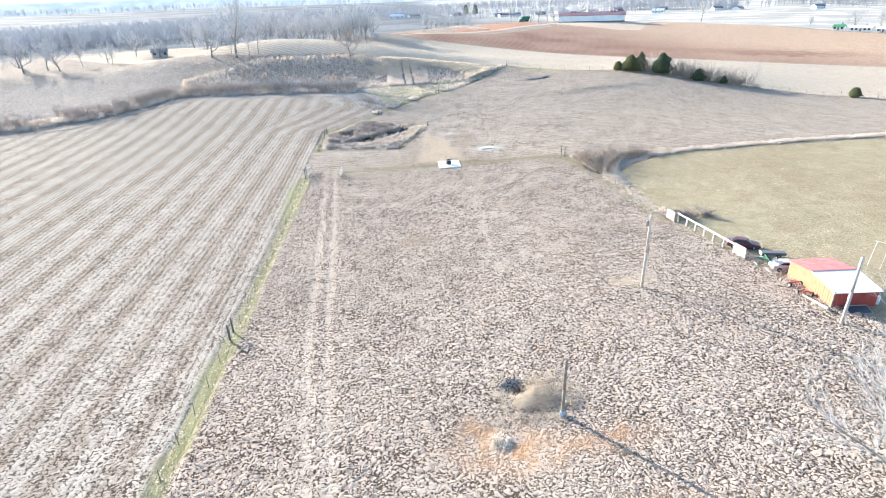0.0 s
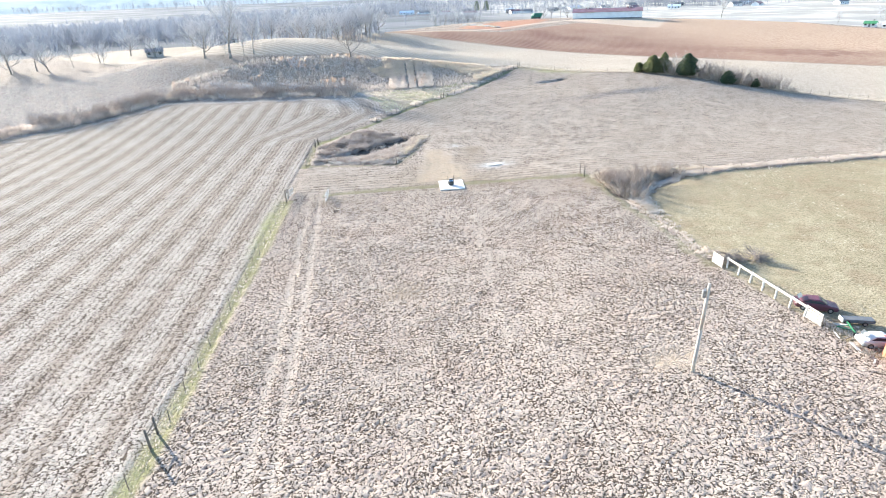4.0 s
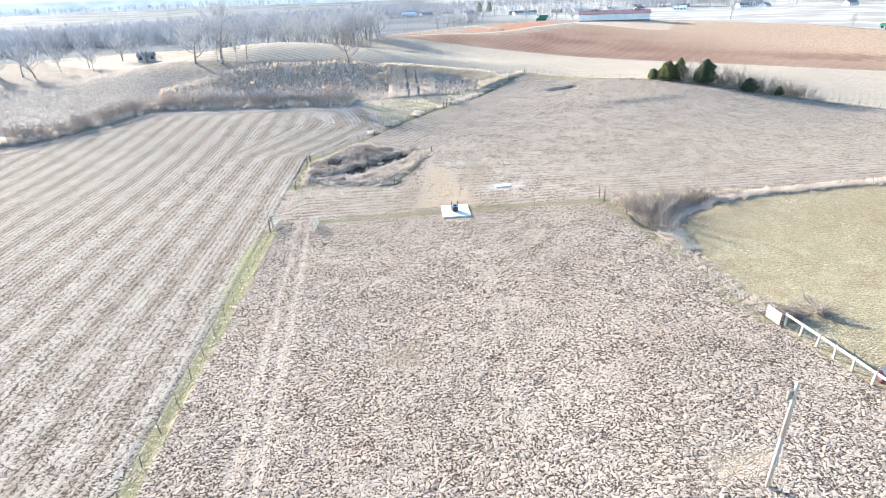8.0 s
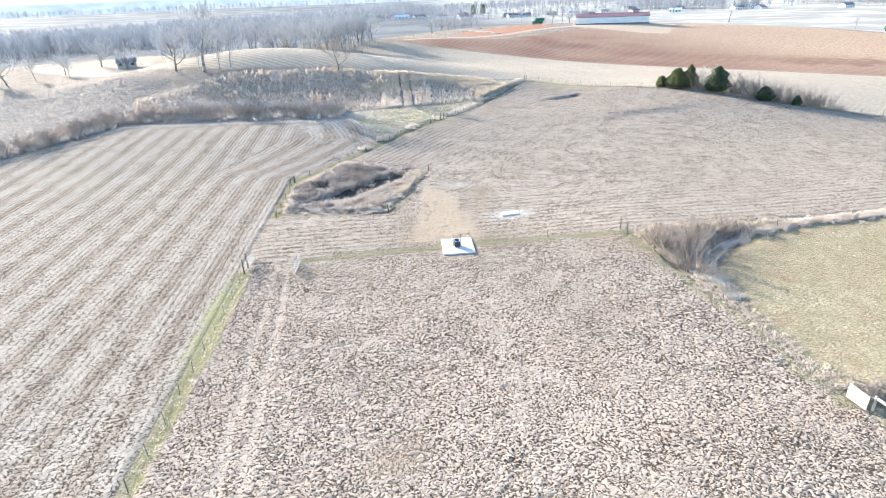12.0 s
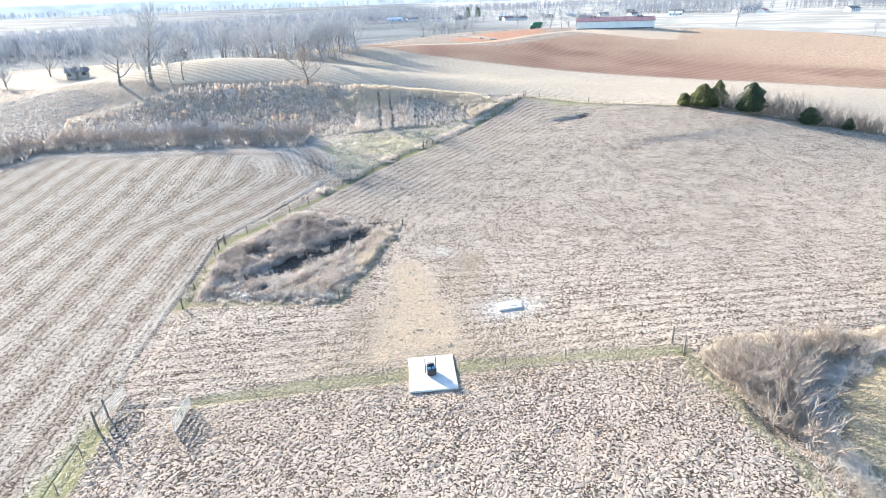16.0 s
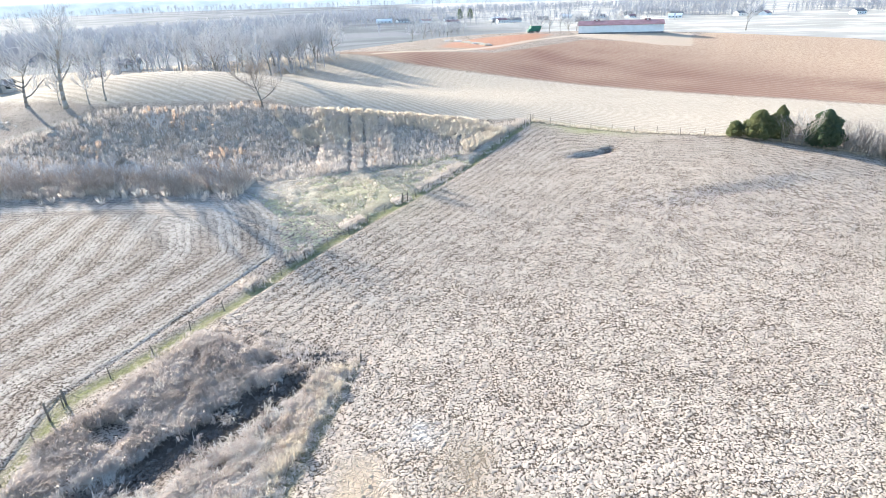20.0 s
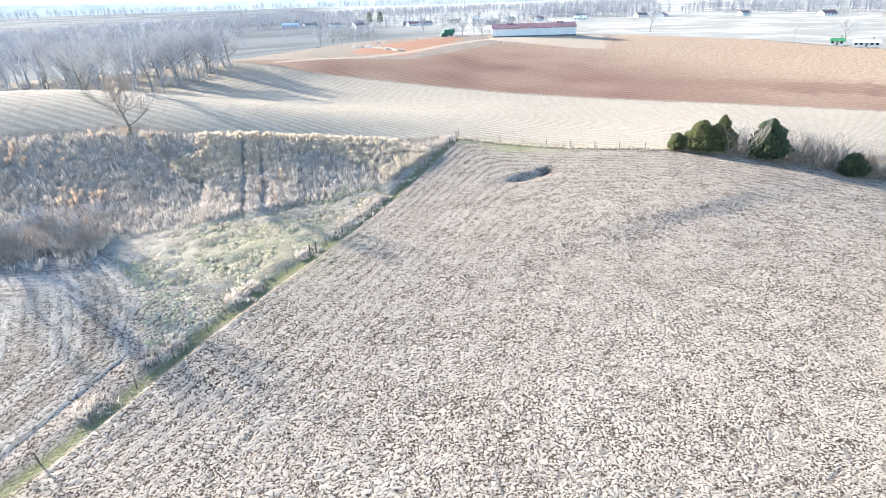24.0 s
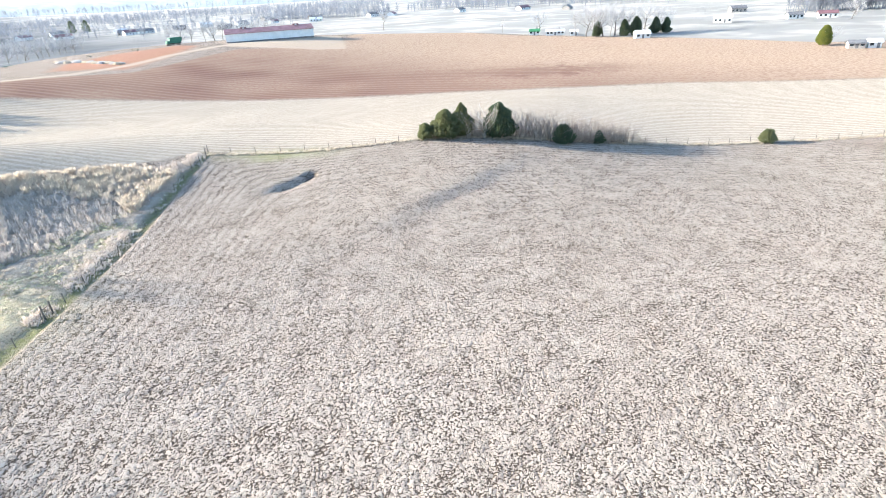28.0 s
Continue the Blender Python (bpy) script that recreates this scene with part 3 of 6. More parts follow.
# far land is tinted cool grey: the distance haze sits in its colour
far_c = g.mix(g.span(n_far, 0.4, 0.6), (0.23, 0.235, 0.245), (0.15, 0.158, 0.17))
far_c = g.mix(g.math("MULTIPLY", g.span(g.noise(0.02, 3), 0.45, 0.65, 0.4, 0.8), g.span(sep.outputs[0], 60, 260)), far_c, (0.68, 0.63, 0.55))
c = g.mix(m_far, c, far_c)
c = g.mix(g.math("MULTIPLY", m_lane, 0.85), c, g.mix(n_mid, (0.62, 0.49, 0.38), (0.52, 0.42, 0.33)))
bank_c = g.mix(g.span(n_mid, 0.35, 0.65), (0.46, 0.40, 0.335), (0.34, 0.285, 0.235))
bank_c = g.mix(g.span(n_fine, 0.5, 0.7, 0, 0.5), bank_c, (0.56, 0.52, 0.48))
c = g.mix(m_bank, c, bank_c)
c = g.mix(g.math("MULTIPLY", m_dull, 0.75), c, g.mix(n_fine, (0.24, 0.185, 0.14), (0.34, 0.27, 0.2)))
c = g.mix(g.math("MULTIPLY", m_dirt, 0.9), c, g.mix(m_clay, g.mix(g.span(n_fine, 0.35, 0.7), (0.46, 0.36, 0.265), (0.35, 0.27, 0.2)), g.mix(g.span(n_fine, 0.35, 0.7), (0.44, 0.25, 0.135), (0.30, 0.17, 0.10))))
c = g.mix(g.math("MULTIPLY", m_green, g.span(n_fine, 0.3, 0.6, 0.5, 1.0)), c, g.mix(n_mid, (0.13, 0.145, 0.065), (0.27, 0.26, 0.125)))
c = g.mix(g.math("MULTIPLY", m_sward, g.span(n_fine, 0.3, 0.6, 0.35, 0.9)), c, g.mix(n_mid, (0.28, 0.29, 0.11), (0.42, 0.40, 0.21)))
c = g.mix(g.math("MULTIPLY", m_frost, g.span(n_fine, 0.3, 0.62, 0.25, 0.85)), c, (0.58, 0.57, 0.56))
c = g.mix(m_mud, c, g.mix(n_fine, (0.05, 0.042, 0.038), (0.13, 0.11, 0.095)))
nrm = g.bump(g.math("ADD", g.math("MULTIPLY", g.math("ADD", g.span(dome, 0.0, 0.3), g.math("SUBTRACT", 1.0, thatch_shade)), 0.42), g.math("MULTIPLY", blade, 0.35)), 0.17)
nrm = g.bump(g.math("MULTIPLY", m_tan, w_far), 0.012, 1.0, nrm)
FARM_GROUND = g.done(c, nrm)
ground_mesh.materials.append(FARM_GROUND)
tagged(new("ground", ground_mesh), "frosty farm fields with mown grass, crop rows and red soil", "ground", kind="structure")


# ==== the sward: tufts, swaths and stubble rows in relief ====
def turned(x, y, size, degrees, seed):
    a = radians(degrees)
    return rough(x * math.cos(a) + y * math.sin(a), y * math.cos(a) - x * math.sin(a), size, seed)


BARE = lambda x, y: np.clip(1.05 * area(x, y, DIRT_STRIP, 1.0) + 1.6 * bell(x, y, 6.6, 28.8, 3.6, 2.2) + 0.6 * bell(x, y, 10, 34, 2.2, 1.8) + bell(x, y, 24.6, 50.8, 1.8, 1.0) + area(x, y, [(7.0, 99.4), (13.6, 99.4), (13.6, 107), (7.0, 107)], 0.5)
                            + 0.7 * along(x, y, [(-6.6, 18), (-9.8, 46), (-11.2, 70), (-12.7, 93)], 0.8, 0.3) + 0.7 * along(x, y, [(-4.9, 18), (-8.0, 46), (-9.4, 70), (-11.0, 93)], 0.8, 0.3) + 1.2 * bell(x, y, 8.7, 35, 0.8, 0.7) + bell(x, y, 19.4, 113.2, 2.2, 1.4) + 0.8 * bell(x, y, 17, 124.5, 1.6, 2.4)
                            + along(x, y, FENCE_LEFT, 1.2, 0.2) + 0.9 * along(x, y, FENCE_CROSS, 1.3, 0.3) + along(x, y, FENCE_UP, 1.4, 0.2) + bell(x, y, 56, 211.5, 9, 2.6, radians(-32)), 0, 1)


# each height function also returns its gaps, coloured dark for soil and shade
def pasture_height(X, Y, c):
    """Ragged clumps of grazed winter grass."""
    coarse = step(rough(X, Y, 3.2, 91) * 0.6 + rough(X, Y, 9.0, 92) * 0.4, 0.3, 0.7)
    n = 0.62 * turned(X, Y, 0.15, 25, 93) + 0.38 * turned(X, Y, 0.31, 64, 94)
    edge = np.clip(2 * area(X, Y, LOWER, 0.8) - 1, 0, 1)
    full = (1 - BARE(X, Y)) * edge
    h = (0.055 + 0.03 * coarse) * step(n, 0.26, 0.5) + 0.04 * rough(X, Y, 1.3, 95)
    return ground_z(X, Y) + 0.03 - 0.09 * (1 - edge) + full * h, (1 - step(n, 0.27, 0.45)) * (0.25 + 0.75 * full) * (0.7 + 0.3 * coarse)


def hay_height(X, Y, c):
    """Mown tufts that lie in swaths."""
    swath = 0.5 + 0.5 * np.sin(2 * np.pi * (c["row"] / 1.3 + 0.5 * rough(X, Y, 5, 96)))
    lined = (0.03 + 0.06 * step(rough(X, Y, 14, 97), 0.3, 0.7)) * (0.5 + 1.5 * np.exp(-c["row"] / 12))
    n = (1 - lined) * (0.62 * turned(X, Y, 0.17, 25, 98) + 0.38 * turned(X, Y, 0.34, 64, 99)) + lined * swath
    edge = np.clip(2 * area(X, Y, UPPER, 0.8) - 1, 0, 1)
    full = (1 - BARE(X, Y)) * edge
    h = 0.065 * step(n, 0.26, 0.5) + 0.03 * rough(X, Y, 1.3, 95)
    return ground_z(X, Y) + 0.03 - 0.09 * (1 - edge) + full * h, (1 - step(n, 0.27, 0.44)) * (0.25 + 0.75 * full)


def stubble_height(X, Y, c):
    """Broken stalks in rows, thinner in the wheel bands."""
    ridge = 0.5 + 0.5 * np.sin(2 * np.pi * (c["row"] / 0.78))
    band = 0.5 + 0.5 * np.sin(2 * np.pi * c["row"] / 4.6)
    n = 0.56 * turned(X, Y, 0.22, 33, 101) + 0.26 * turned(X, Y, 0.42, 70, 102) + 0.18 * ridge
    edge = np.clip(2 * area(X, Y, ROWS_LAND, 0.8) - 1, 0, 1)
    full = edge * (1 - 0.8 * along(X, Y, FENCE_LEFT, 2.0, 0.5)) * (1 - 0.6 * bell(X, Y, -18.0, 90, 1.2, 9))
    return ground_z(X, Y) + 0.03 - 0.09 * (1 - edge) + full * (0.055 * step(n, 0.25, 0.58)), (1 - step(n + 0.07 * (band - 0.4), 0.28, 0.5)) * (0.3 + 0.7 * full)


for xs_, ys_, region, height, label in (
        (np.arange(-18, 50, 0.15), np.arange(13.6, 103.5, 0.15), LOWER, pasture_height, "frosty grazed pasture grass in ragged tufts"),
        (np.concatenate([np.arange(-18, 90, 0.18), np.arange(90, 205, 0.36)]), np.concatenate([np.arange(101, 170, 0.17), np.arange(170, 219, 0.25)]), UPPER, hay_height, "mown hay field grass lying in pale swaths"),
        (np.concatenate([np.arange(-105, -60, 0.45), np.arange(-60, -2, 0.22)]), np.arange(20, 190, 0.25), ROWS_LAND, stubble_height, "pale broken corn stubble lying in rows")):
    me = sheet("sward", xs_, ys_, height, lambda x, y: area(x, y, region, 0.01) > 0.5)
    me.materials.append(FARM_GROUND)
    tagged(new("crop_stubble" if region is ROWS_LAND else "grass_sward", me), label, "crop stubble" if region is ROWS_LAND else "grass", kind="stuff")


def cracks(n, scale, detail_noise):
    """Dark gaps between matted tufts: distance to the edge of warped cells."""
    off = n.node("TexNoise", Vector=n.place(), Scale=1.3, Detail=3.0).outputs["Color"]
    shift = n.node("VectorMath", Vector=off)
    shift.operation = "SCALE"
    shift.inputs["Scale"].default_value = 0.9
    moved = n.node("VectorMath")
    moved.operation = "ADD"
    n.put(moved.inputs[0], n.place())
    n.put(moved.inputs[1], shift.outputs[0])
    cell = n.node("TexVoronoi", Vector=moved.outputs[0], Scale=scale, Randomness=1.0)
    cell.feature = "DISTANCE_TO_EDGE"
    return n.math("ADD", cell.outputs["Distance"], n.math("MULTIPLY", n.math("SUBTRACT", detail_noise, 0.5), 0.5))


gap = cracks(g, 2.9, n_fine)
def tufts_on(region, spacing, turn, size, tall, seed, keep, k=6):
    """Low ragged mounds of mown grass or stubble on a loose grid, as one mesh."""
    r = np.random.RandomState(seed)
    x0, x1 = min(p[0] for p in region), max(p[0] for p in region)
    y0, y1 = min(p[1] for p in region), max(p[1] for p in region)
    R = math.hypot(x1 - x0, y1 - y0) / 2
    u, v = [a.ravel() for a in np.meshgrid(np.arange(-R, R, spacing[0]), np.arange(-R, R, spacing[1]))]
    u = u + r.uniform(-0.42, 0.42, u.size) * spacing[0]
    v = v + r.uniform(-0.5, 0.5, v.size) * spacing[1]
    c, s = math.cos(turn), math.sin(turn)
    x, y = (x0 + x1) / 2 + u * c - v * s, (y0 + y1) / 2 + u * s + v * c
    ok = (area(x, y, region, 0.01) > 0.5) & (keep(x, y) > r.random_sample(x.size))
    x, y = x[ok], y[ok]
    n = x.size
    ang = np.linspace(0, 2 * np.pi, k, endpoint=False)[None] + r.uniform(0, 1, (n, 1))
    big = (0.65 + 0.75 * r.random_sample((n, 1)) ** 1.5) * size
    rad = big * r.uniform(0.7, 1.2, (n, k))
    z0 = ground_z(x, y)
    high = tall * r.uniform(0.5, 1.3, (n, 1)) * big / size
    lean = r.uniform(-0.25, 0.25, (n, 2)) * big
    ring = lambda f, h: np.stack([x[:, None] + f * rad * np.cos(ang) + (1 - f) * lean[:, :1], y[:, None] + f * rad * np.sin(ang) + (1 - f) * lean[:, 1:], z0[:, None] + h], 2)
    top = np.stack([x + lean[:, 0], y + lean[:, 1], z0 + high[:, 0]], 1)
    co = np.concatenate([ring(1.0, -0.05 + 0 * rad), top[:, None]], 1).reshape(-1, 3)
    i = np.arange(n)[:, None] * (k + 1)
    j = np.arange(k)[None]
    tri = np.stack([i + j, i + (j + 1) % k, i + k + 0 * j], 2).reshape(-1, 3).astype(np.int32)
    me = bpy.data.meshes.new("tufts")
    me.vertices.add(len(co))
    me.vertices.foreach_set("co", co.astype(np.float32).ravel())
    me.loops.add(tri.size)
    me.loops.foreach_set("vertex_index", tri.ravel())
    me.polygons.add(len(tri))
    me.polygons.foreach_set("loop_start", np.arange(0, tri.size, 3, dtype=np.int32))
    me.polygons.foreach_set("use_smooth", np.ones(len(tri), bool))
    me.update(calc_edges=True)
    return me


def tuft_material(name, straw, pale, brown, gaps=0.6):
    n = Net(name, 0.95)
    n.out.inputs["Specular IOR Level"].default_value = 0.2
    isle = n.t.nodes.new("ShaderNodeNewGeometry").outputs["Random Per Island"]
    wide_v, fine_v = n.noise(0.12, 3), n.noise(7.0, 3, 0.6)
    c = n.mix(n.span(isle, 0.2, 0.9), straw, pale)
    c = n.mix(n.span(wide_v, 0.4, 0.65, 0.0, 0.08), c, brown)
    c = n.mix(n.span(fine_v, 0.45, 0.7, 0.0, 0.4), c, brown)
    gap_v = cracks(n, 2.9, n.noise(2.6, 5, 0.65))
    c = n.mix(n.span(gap_v, 0.13, 0.0, 0.0, gaps), c, (0.17, 0.13, 0.105))
    return n.done(c, n.bump(n.math("ADD", fine_v, n.span(gap_v, 0.0, 0.25)), 0.08))


TUFT = tuft_material("mown_grass_tufts", (0.595, 0.505, 0.43), (0.655, 0.57, 0.495), (0.48, 0.395, 0.325), 0.8)
TUSSOCK = tuft_material("frosty_green_tussocks", (0.45, 0.425, 0.26), (0.55, 0.52, 0.37), (0.34, 0.32, 0.19))
me = tufts_on([(-11, 184), (-4, 172), (-1.5, 160), (3, 163), (12, 175), (27, 195), (38, 210), (30, 204), (12, 196), (-5, 190)], (0.6, 0.5), radians(35), 0.36, 0.15, 15, lambda x, y: 0.95 * (1 - along(x, y, [(10, 196), (2, 180)], 1.0, 0.3)) * (1 - along(x, y, FENCE_UP, 2.0, 0.4)), 7)
me.materials.append(TUSSOCK)
tagged(new("grass_tussocks", me), "frosty yellow-green grass tussocks on the lower bank", "grass", kind="stuff")
PASTURE_TUFT = tuft_material("pasture_tufts", (0.46, 0.39, 0.28), (0.55, 0.48, 0.365), (0.34, 0.29, 0.18), 0.2)
me = tufts_on([(38, 70), (38, 92), (48, 99), (60, 101), (88, 103), (88, 20), (62, 20), (50, 36), (50, 50), (42, 55)], (0.5, 0.5), radians(9), 0.17, 0.035, 16, lambda x, y: 0.7 * step(rough(x, y, 3.5, 72), 0.25, 0.6), 5)
me.materials.append(PASTURE_TUFT)
tagged(new("pasture_grass", me), "short tan and green grazed pasture grass", "grass", kind="stuff")
# the rough grass above the hedge
me = tufts_on([(-72, 196), (-76, 212), (-66, 222), (-90, 240), (-150, 230), (-150, 152), (-106, 160), (-84, 172)], (0.9, 0.9), radians(20), 0.42, 0.24, 17, lambda x, y: 0.8 + 0 * x, 6)
me.materials.append(TUFT)
tagged(new("rough_grass", me), "rough frosty hill grass in low tussocks", "grass", kind="stuff")


# ==== building blocks ====
def thing(name, label, category, m=None, group="", kind=""):
    ob = new(name)
    ob.empty_display_size = 0.3
    if m is not None:
        ob.matrix_world = m
    return tagged(ob, label, category, group, kind)


def mesh_of(name, verts, faces, material, smooth=False):
    me = bpy.data.meshes.new(name)
    me.from_pydata([tuple(v) for v in verts], [], faces)
    if smooth:
        me.polygons.foreach_set("use_smooth", [True] * len(me.polygons))
    me.materials.append(material)
    return me


def part(name, bm, material, parent, label="", smooth=False, m=None):
    """Links a bmesh, a mesh or (verts, faces) as one mesh object under a thing or a part."""
    if isinstance(bm, bmesh.types.BMesh):
        me = bpy.data.meshes.new(name)
        bmesh.ops.recalc_face_normals(bm, faces=bm.faces)
        bm.to_mesh(me)
        bm.free()
        me.materials.append(material)
        if smooth:
            me.polygons.foreach_set("use_smooth", [True] * len(me.polygons))
    elif isinstance(bm, tuple):
        me = mesh_of(name, bm[0], bm[1], material, smooth)
    else:
        me = bm
        if material is not None:
            me.materials.append(material)
    ob = new(name, me)
    ob.parent = parent
    if m is not None:
        ob.matrix_basis = m
    if label:
        ob["label"] = label
    return ob


def lone(name, bm, material, label, category, m=None, group="", kind="", smooth=False):
    ob = part(name, bm, material, None, label, smooth, m)
    return tagged(ob, label, category, group, kind)


def box(sx, sy, sz, at=(0, 0, 0), bevel=0.0, turn=None):
    """A box that stands on at, with worn edges."""
    bm = bmesh.new()
    bmesh.ops.create_cube(bm, size=1.0)
    bmesh.ops.scale(bm, vec=(sx, sy, sz), verts=bm.verts)
    if bevel:
        bmesh.ops.bevel(bm, geom=bm.edges[:], offset=bevel, segments=2, affect="EDGES")
    bmesh.ops.translate(bm, vec=(0, 0, sz / 2), verts=bm.verts)
    if turn is not None:
        bmesh.ops.transform(bm, matrix=turn, verts=bm.verts)
    bmesh.ops.translate(bm, vec=at, verts=bm.verts)
    return bm


def merged(*meshes):
    out = bmesh.new()
    for bm in meshes:
        me = bpy.data.meshes.new("tmp")
        bm.to_mesh(me)
        bm.free()
        out.from_mesh(me)
        bpy.data.meshes.remove(me)
    return out


def tubes(segments, sides=None):
    """Tapered tubes: rows of p0, p1, r0, r1."""
    verts, faces = [], []
    for p0, p1, r0, r1 in segments:
        p0, p1 = Vector(p0), Vector(p1)
        d = (p1 - p0)
        if d.length < 1e-6:
            continue
        d.normalize()
        u = d.cross(Vector((0, 0, 1)) if abs(d.z) < 0.95 else Vector((1, 0, 0))).normalized()
        w = d.cross(u)
        k = sides or (7 if r0 > 0.09 else 5 if r0 > 0.035 else 3)
        b = len(verts)
        if r1 <= 0:
            for i in range(k):
                a = 2 * math.pi * i / k
                verts.append(p0 + u * (r0 * math.cos(a)) + w * (r0 * math.sin(a)))
            verts.append(p1)
            faces += [(b + i, b + (i + 1) % k, b + k) for i in range(k)]
            continue
        for p, r in ((p0, r0), (p1, r1)):
            for i in range(k):
                a = 2 * math.pi * i / k
                verts.append(p + u * (r * math.cos(a)) + w * (r * math.sin(a)))
        for i in range(k):
            j = (i + 1) % k
            faces.append((b + i, b + j, b + k + j, b + k + i))
        if k > 3:
            faces.append(tuple(range(b + k, b + 2 * k)))
            faces.append(tuple(range(b + k - 1, b - 1, -1)))
    return verts, faces


def bare_tree(name, rng, height, spread, trunk_r, limbs=11, lean=0.06, low=0.22, twig_r=0.03, upright=0.55):
    """Segments of trunk and crown of a leafless tree."""
    trunk, crown = [], []
    p = Vector((0, 0, -0.3))
    d = Vector((rng.uniform(-lean, lean), rng.uniform(-lean, lean), 1)).normalized()
    n = 8
    nodes = []
    r = trunk_r
    for i in range(n):
        q = p + d * (height * 0.8 / n)
        r2 = trunk_r * (1 - 0.78 * (i + 1) / n)
        trunk.append((p, q, r * (1.35 if i == 0 else 1), r2))
        nodes.append((q, r2, (i + 1) / n))
        p, r = q, r2
        d = (d + Vector((rng.uniform(-0.13, 0.13), rng.uniform(-0.13, 0.13), 0.05))).normalized()

    def twigs(p, d, length, r, depth):
        k = 4 if depth > 2 else 3 if depth > 1 else 2 if depth else 1
        for i in range(k):
            q = p + d * (length / k)
            r2 = max(r * (1 - 0.6 / k), twig_r * 0.6) if depth else 0.0
            (trunk if depth >= 3 else crown).append((p, q, r, r2))
            if depth > 0:
                for _ in range(rng.choice((1, 2)) if i < k - 1 else 2):
                    s = Vector((rng.gauss(0, 1), rng.gauss(0, 1), rng.gauss(0.2, 0.6))).normalized()
                    e = (d * 0.9 + s * 0.7 + Vector((0, 0, 0.15))).normalized()
                    twigs(q, e, length * rng.uniform(0.42, 0.68), max(r2 * 0.6, twig_r), depth - 1)
            p, r = q, r2
            d = (d + Vector((rng.gauss(0, 0.14), rng.gauss(0, 0.14), rng.gauss(0.06, 0.1)))).normalized()

    for i in range(limbs):
        f = low + (1 - low) * (i + 0.5) / limbs
        q, r, _ = nodes[min(n - 1, int(f * n))]
        a = i * 2.4 + rng.uniform(-0.5, 0.5)
        up = upright + 0.6 * f
        e = Vector((math.cos(a), math.sin(a), up)).normalized()
        twigs(q, e, spread * (1.15 - 0.6 * f) * rng.uniform(0.75, 1.15), max(r * 0.55, twig_r * 2), 3 if height > 6 else 2)
    return trunk, crown


def make_tree(name, label, rng_seed, height, spread, trunk_r, m, bark=None, twig=None, group="", **more):
    rng = random.Random(rng_seed)
    trunk, crown = bare_tree(name, rng, height, spread, trunk_r, **more)
    ob = thing(name, label, "tree", m, group)
    part("trunk", tubes(trunk), bark or BARK, ob, smooth=True)
    part("crown", tubes(crown, 3), twig or TWIG, ob)
    return ob


def conifer(name, label, seed, height, width, m, leaf, blunt=0.55, group=""):
    """A cedar: trunk, and a ragged crown of many small sprays."""
    rng = random.Random(seed)
    ob = thing(name, label, "cedar tree", m, group)
    part("trunk", tubes([((0, 0, -0.3), (0.05, 0, height * 0.5), 0.05 * width + 0.05, 0.05), ((0.05, 0, height * 0.5), (0, 0, height * 0.93), 0.05, 0.015)], 6), BARK, ob)
    verts, faces = [], []
    lobes = [(rng.uniform(0, 6.28), rng.uniform(0.05, 0.9), rng.uniform(0.05, 0.15)) for _ in range(30)]
    for _ in range(min(3600, int(560 * width * height / 6))):
        f = rng.random() ** 0.8
        a = rng.uniform(0, 6.283)
        edge = width / 2 * ((1 - f) ** blunt) * (0.62 + 0.55 * min(1, f * 5))
        for la, lf, amp in lobes:
            edge *= 1 + amp * math.exp(-((f - lf) / 0.08) ** 2) * math.cos(a - la)
        rr = edge * (1.08 - 0.75 * rng.random() ** 1.6)
        c = Vector((rr * math.cos(a), rr * math.sin(a), height * (0.04 + 0.95 * f) + rng.uniform(-0.2, 0.2)))
        out = Vector((math.cos(a), math.sin(a), 0.8 + 0.8 * f)).normalized()
        size = rng.uniform(0.2, 0.42) * (1.15 - 0.4 * f)
        for _ in range(6):
            d = (out + Vector((rng.gauss(0, 0.6), rng.gauss(0, 0.6), rng.gauss(0.1, 0.5)))).normalized()
            s = d.cross(Vector((rng.gauss(0, 1), rng.gauss(0, 1), rng.gauss(0, 1)))).normalized() * size * 0.28
            b = len(verts)
            verts += [c - s, c + s, c + d * size * 0.6 + s * 1.1, c + d * size, c + d * size * 0.6 - s * 1.1]
            faces.append((b, b + 1, b + 2, b + 3, b + 4))
    part("crown", (verts, faces), leaf, ob)
    return ob


def shrub_mesh(seed, height, width, stems, twig_r=0.018):
    rng = random.Random(seed)
    seg = []
    for _ in range(stems):
        a, k = rng.uniform(0, 6.283), math.sqrt(rng.random())
        p = Vector((math.cos(a) * k * width * 0.25, math.sin(a) * k * width * 0.25, -0.1))
        d = Vector((math.cos(a) * k * 0.75, math.sin(a) * k * 0.75, 1)).normalized()
        n, L = 4, height * rng.uniform(0.6, 1.05)
        r = twig_r * 1.7
        for i in range(n):
            q = p + d * (L / n)
            seg.append((p, q, r, r * 0.75))
            for _ in range(3):
                e = (d + Vector((rng.gauss(0, 0.6), rng.gauss(0, 0.6), rng.gauss(0.2, 0.3)))).normalized()
                m = q + e * L * rng.uniform(0.15, 0.3)
                seg.append((q, m, r * 0.6, r * 0.4))
                for _ in range(2):
                    e2 = (e + Vector((rng.gauss(0, 0.6), rng.gauss(0, 0.6), rng.gauss(0.2, 0.3)))).normalized()
                    seg.append((m, m + e2 * L * rng.uniform(0.12, 0.24), r * 0.45, 0.0))
            p, r = q, r * 0.75
            d = (d + Vector((rng.gauss(0, 0.15), rng.gauss(0, 0.15), 0.02))).normalized()
    return tubes(seg, 3)


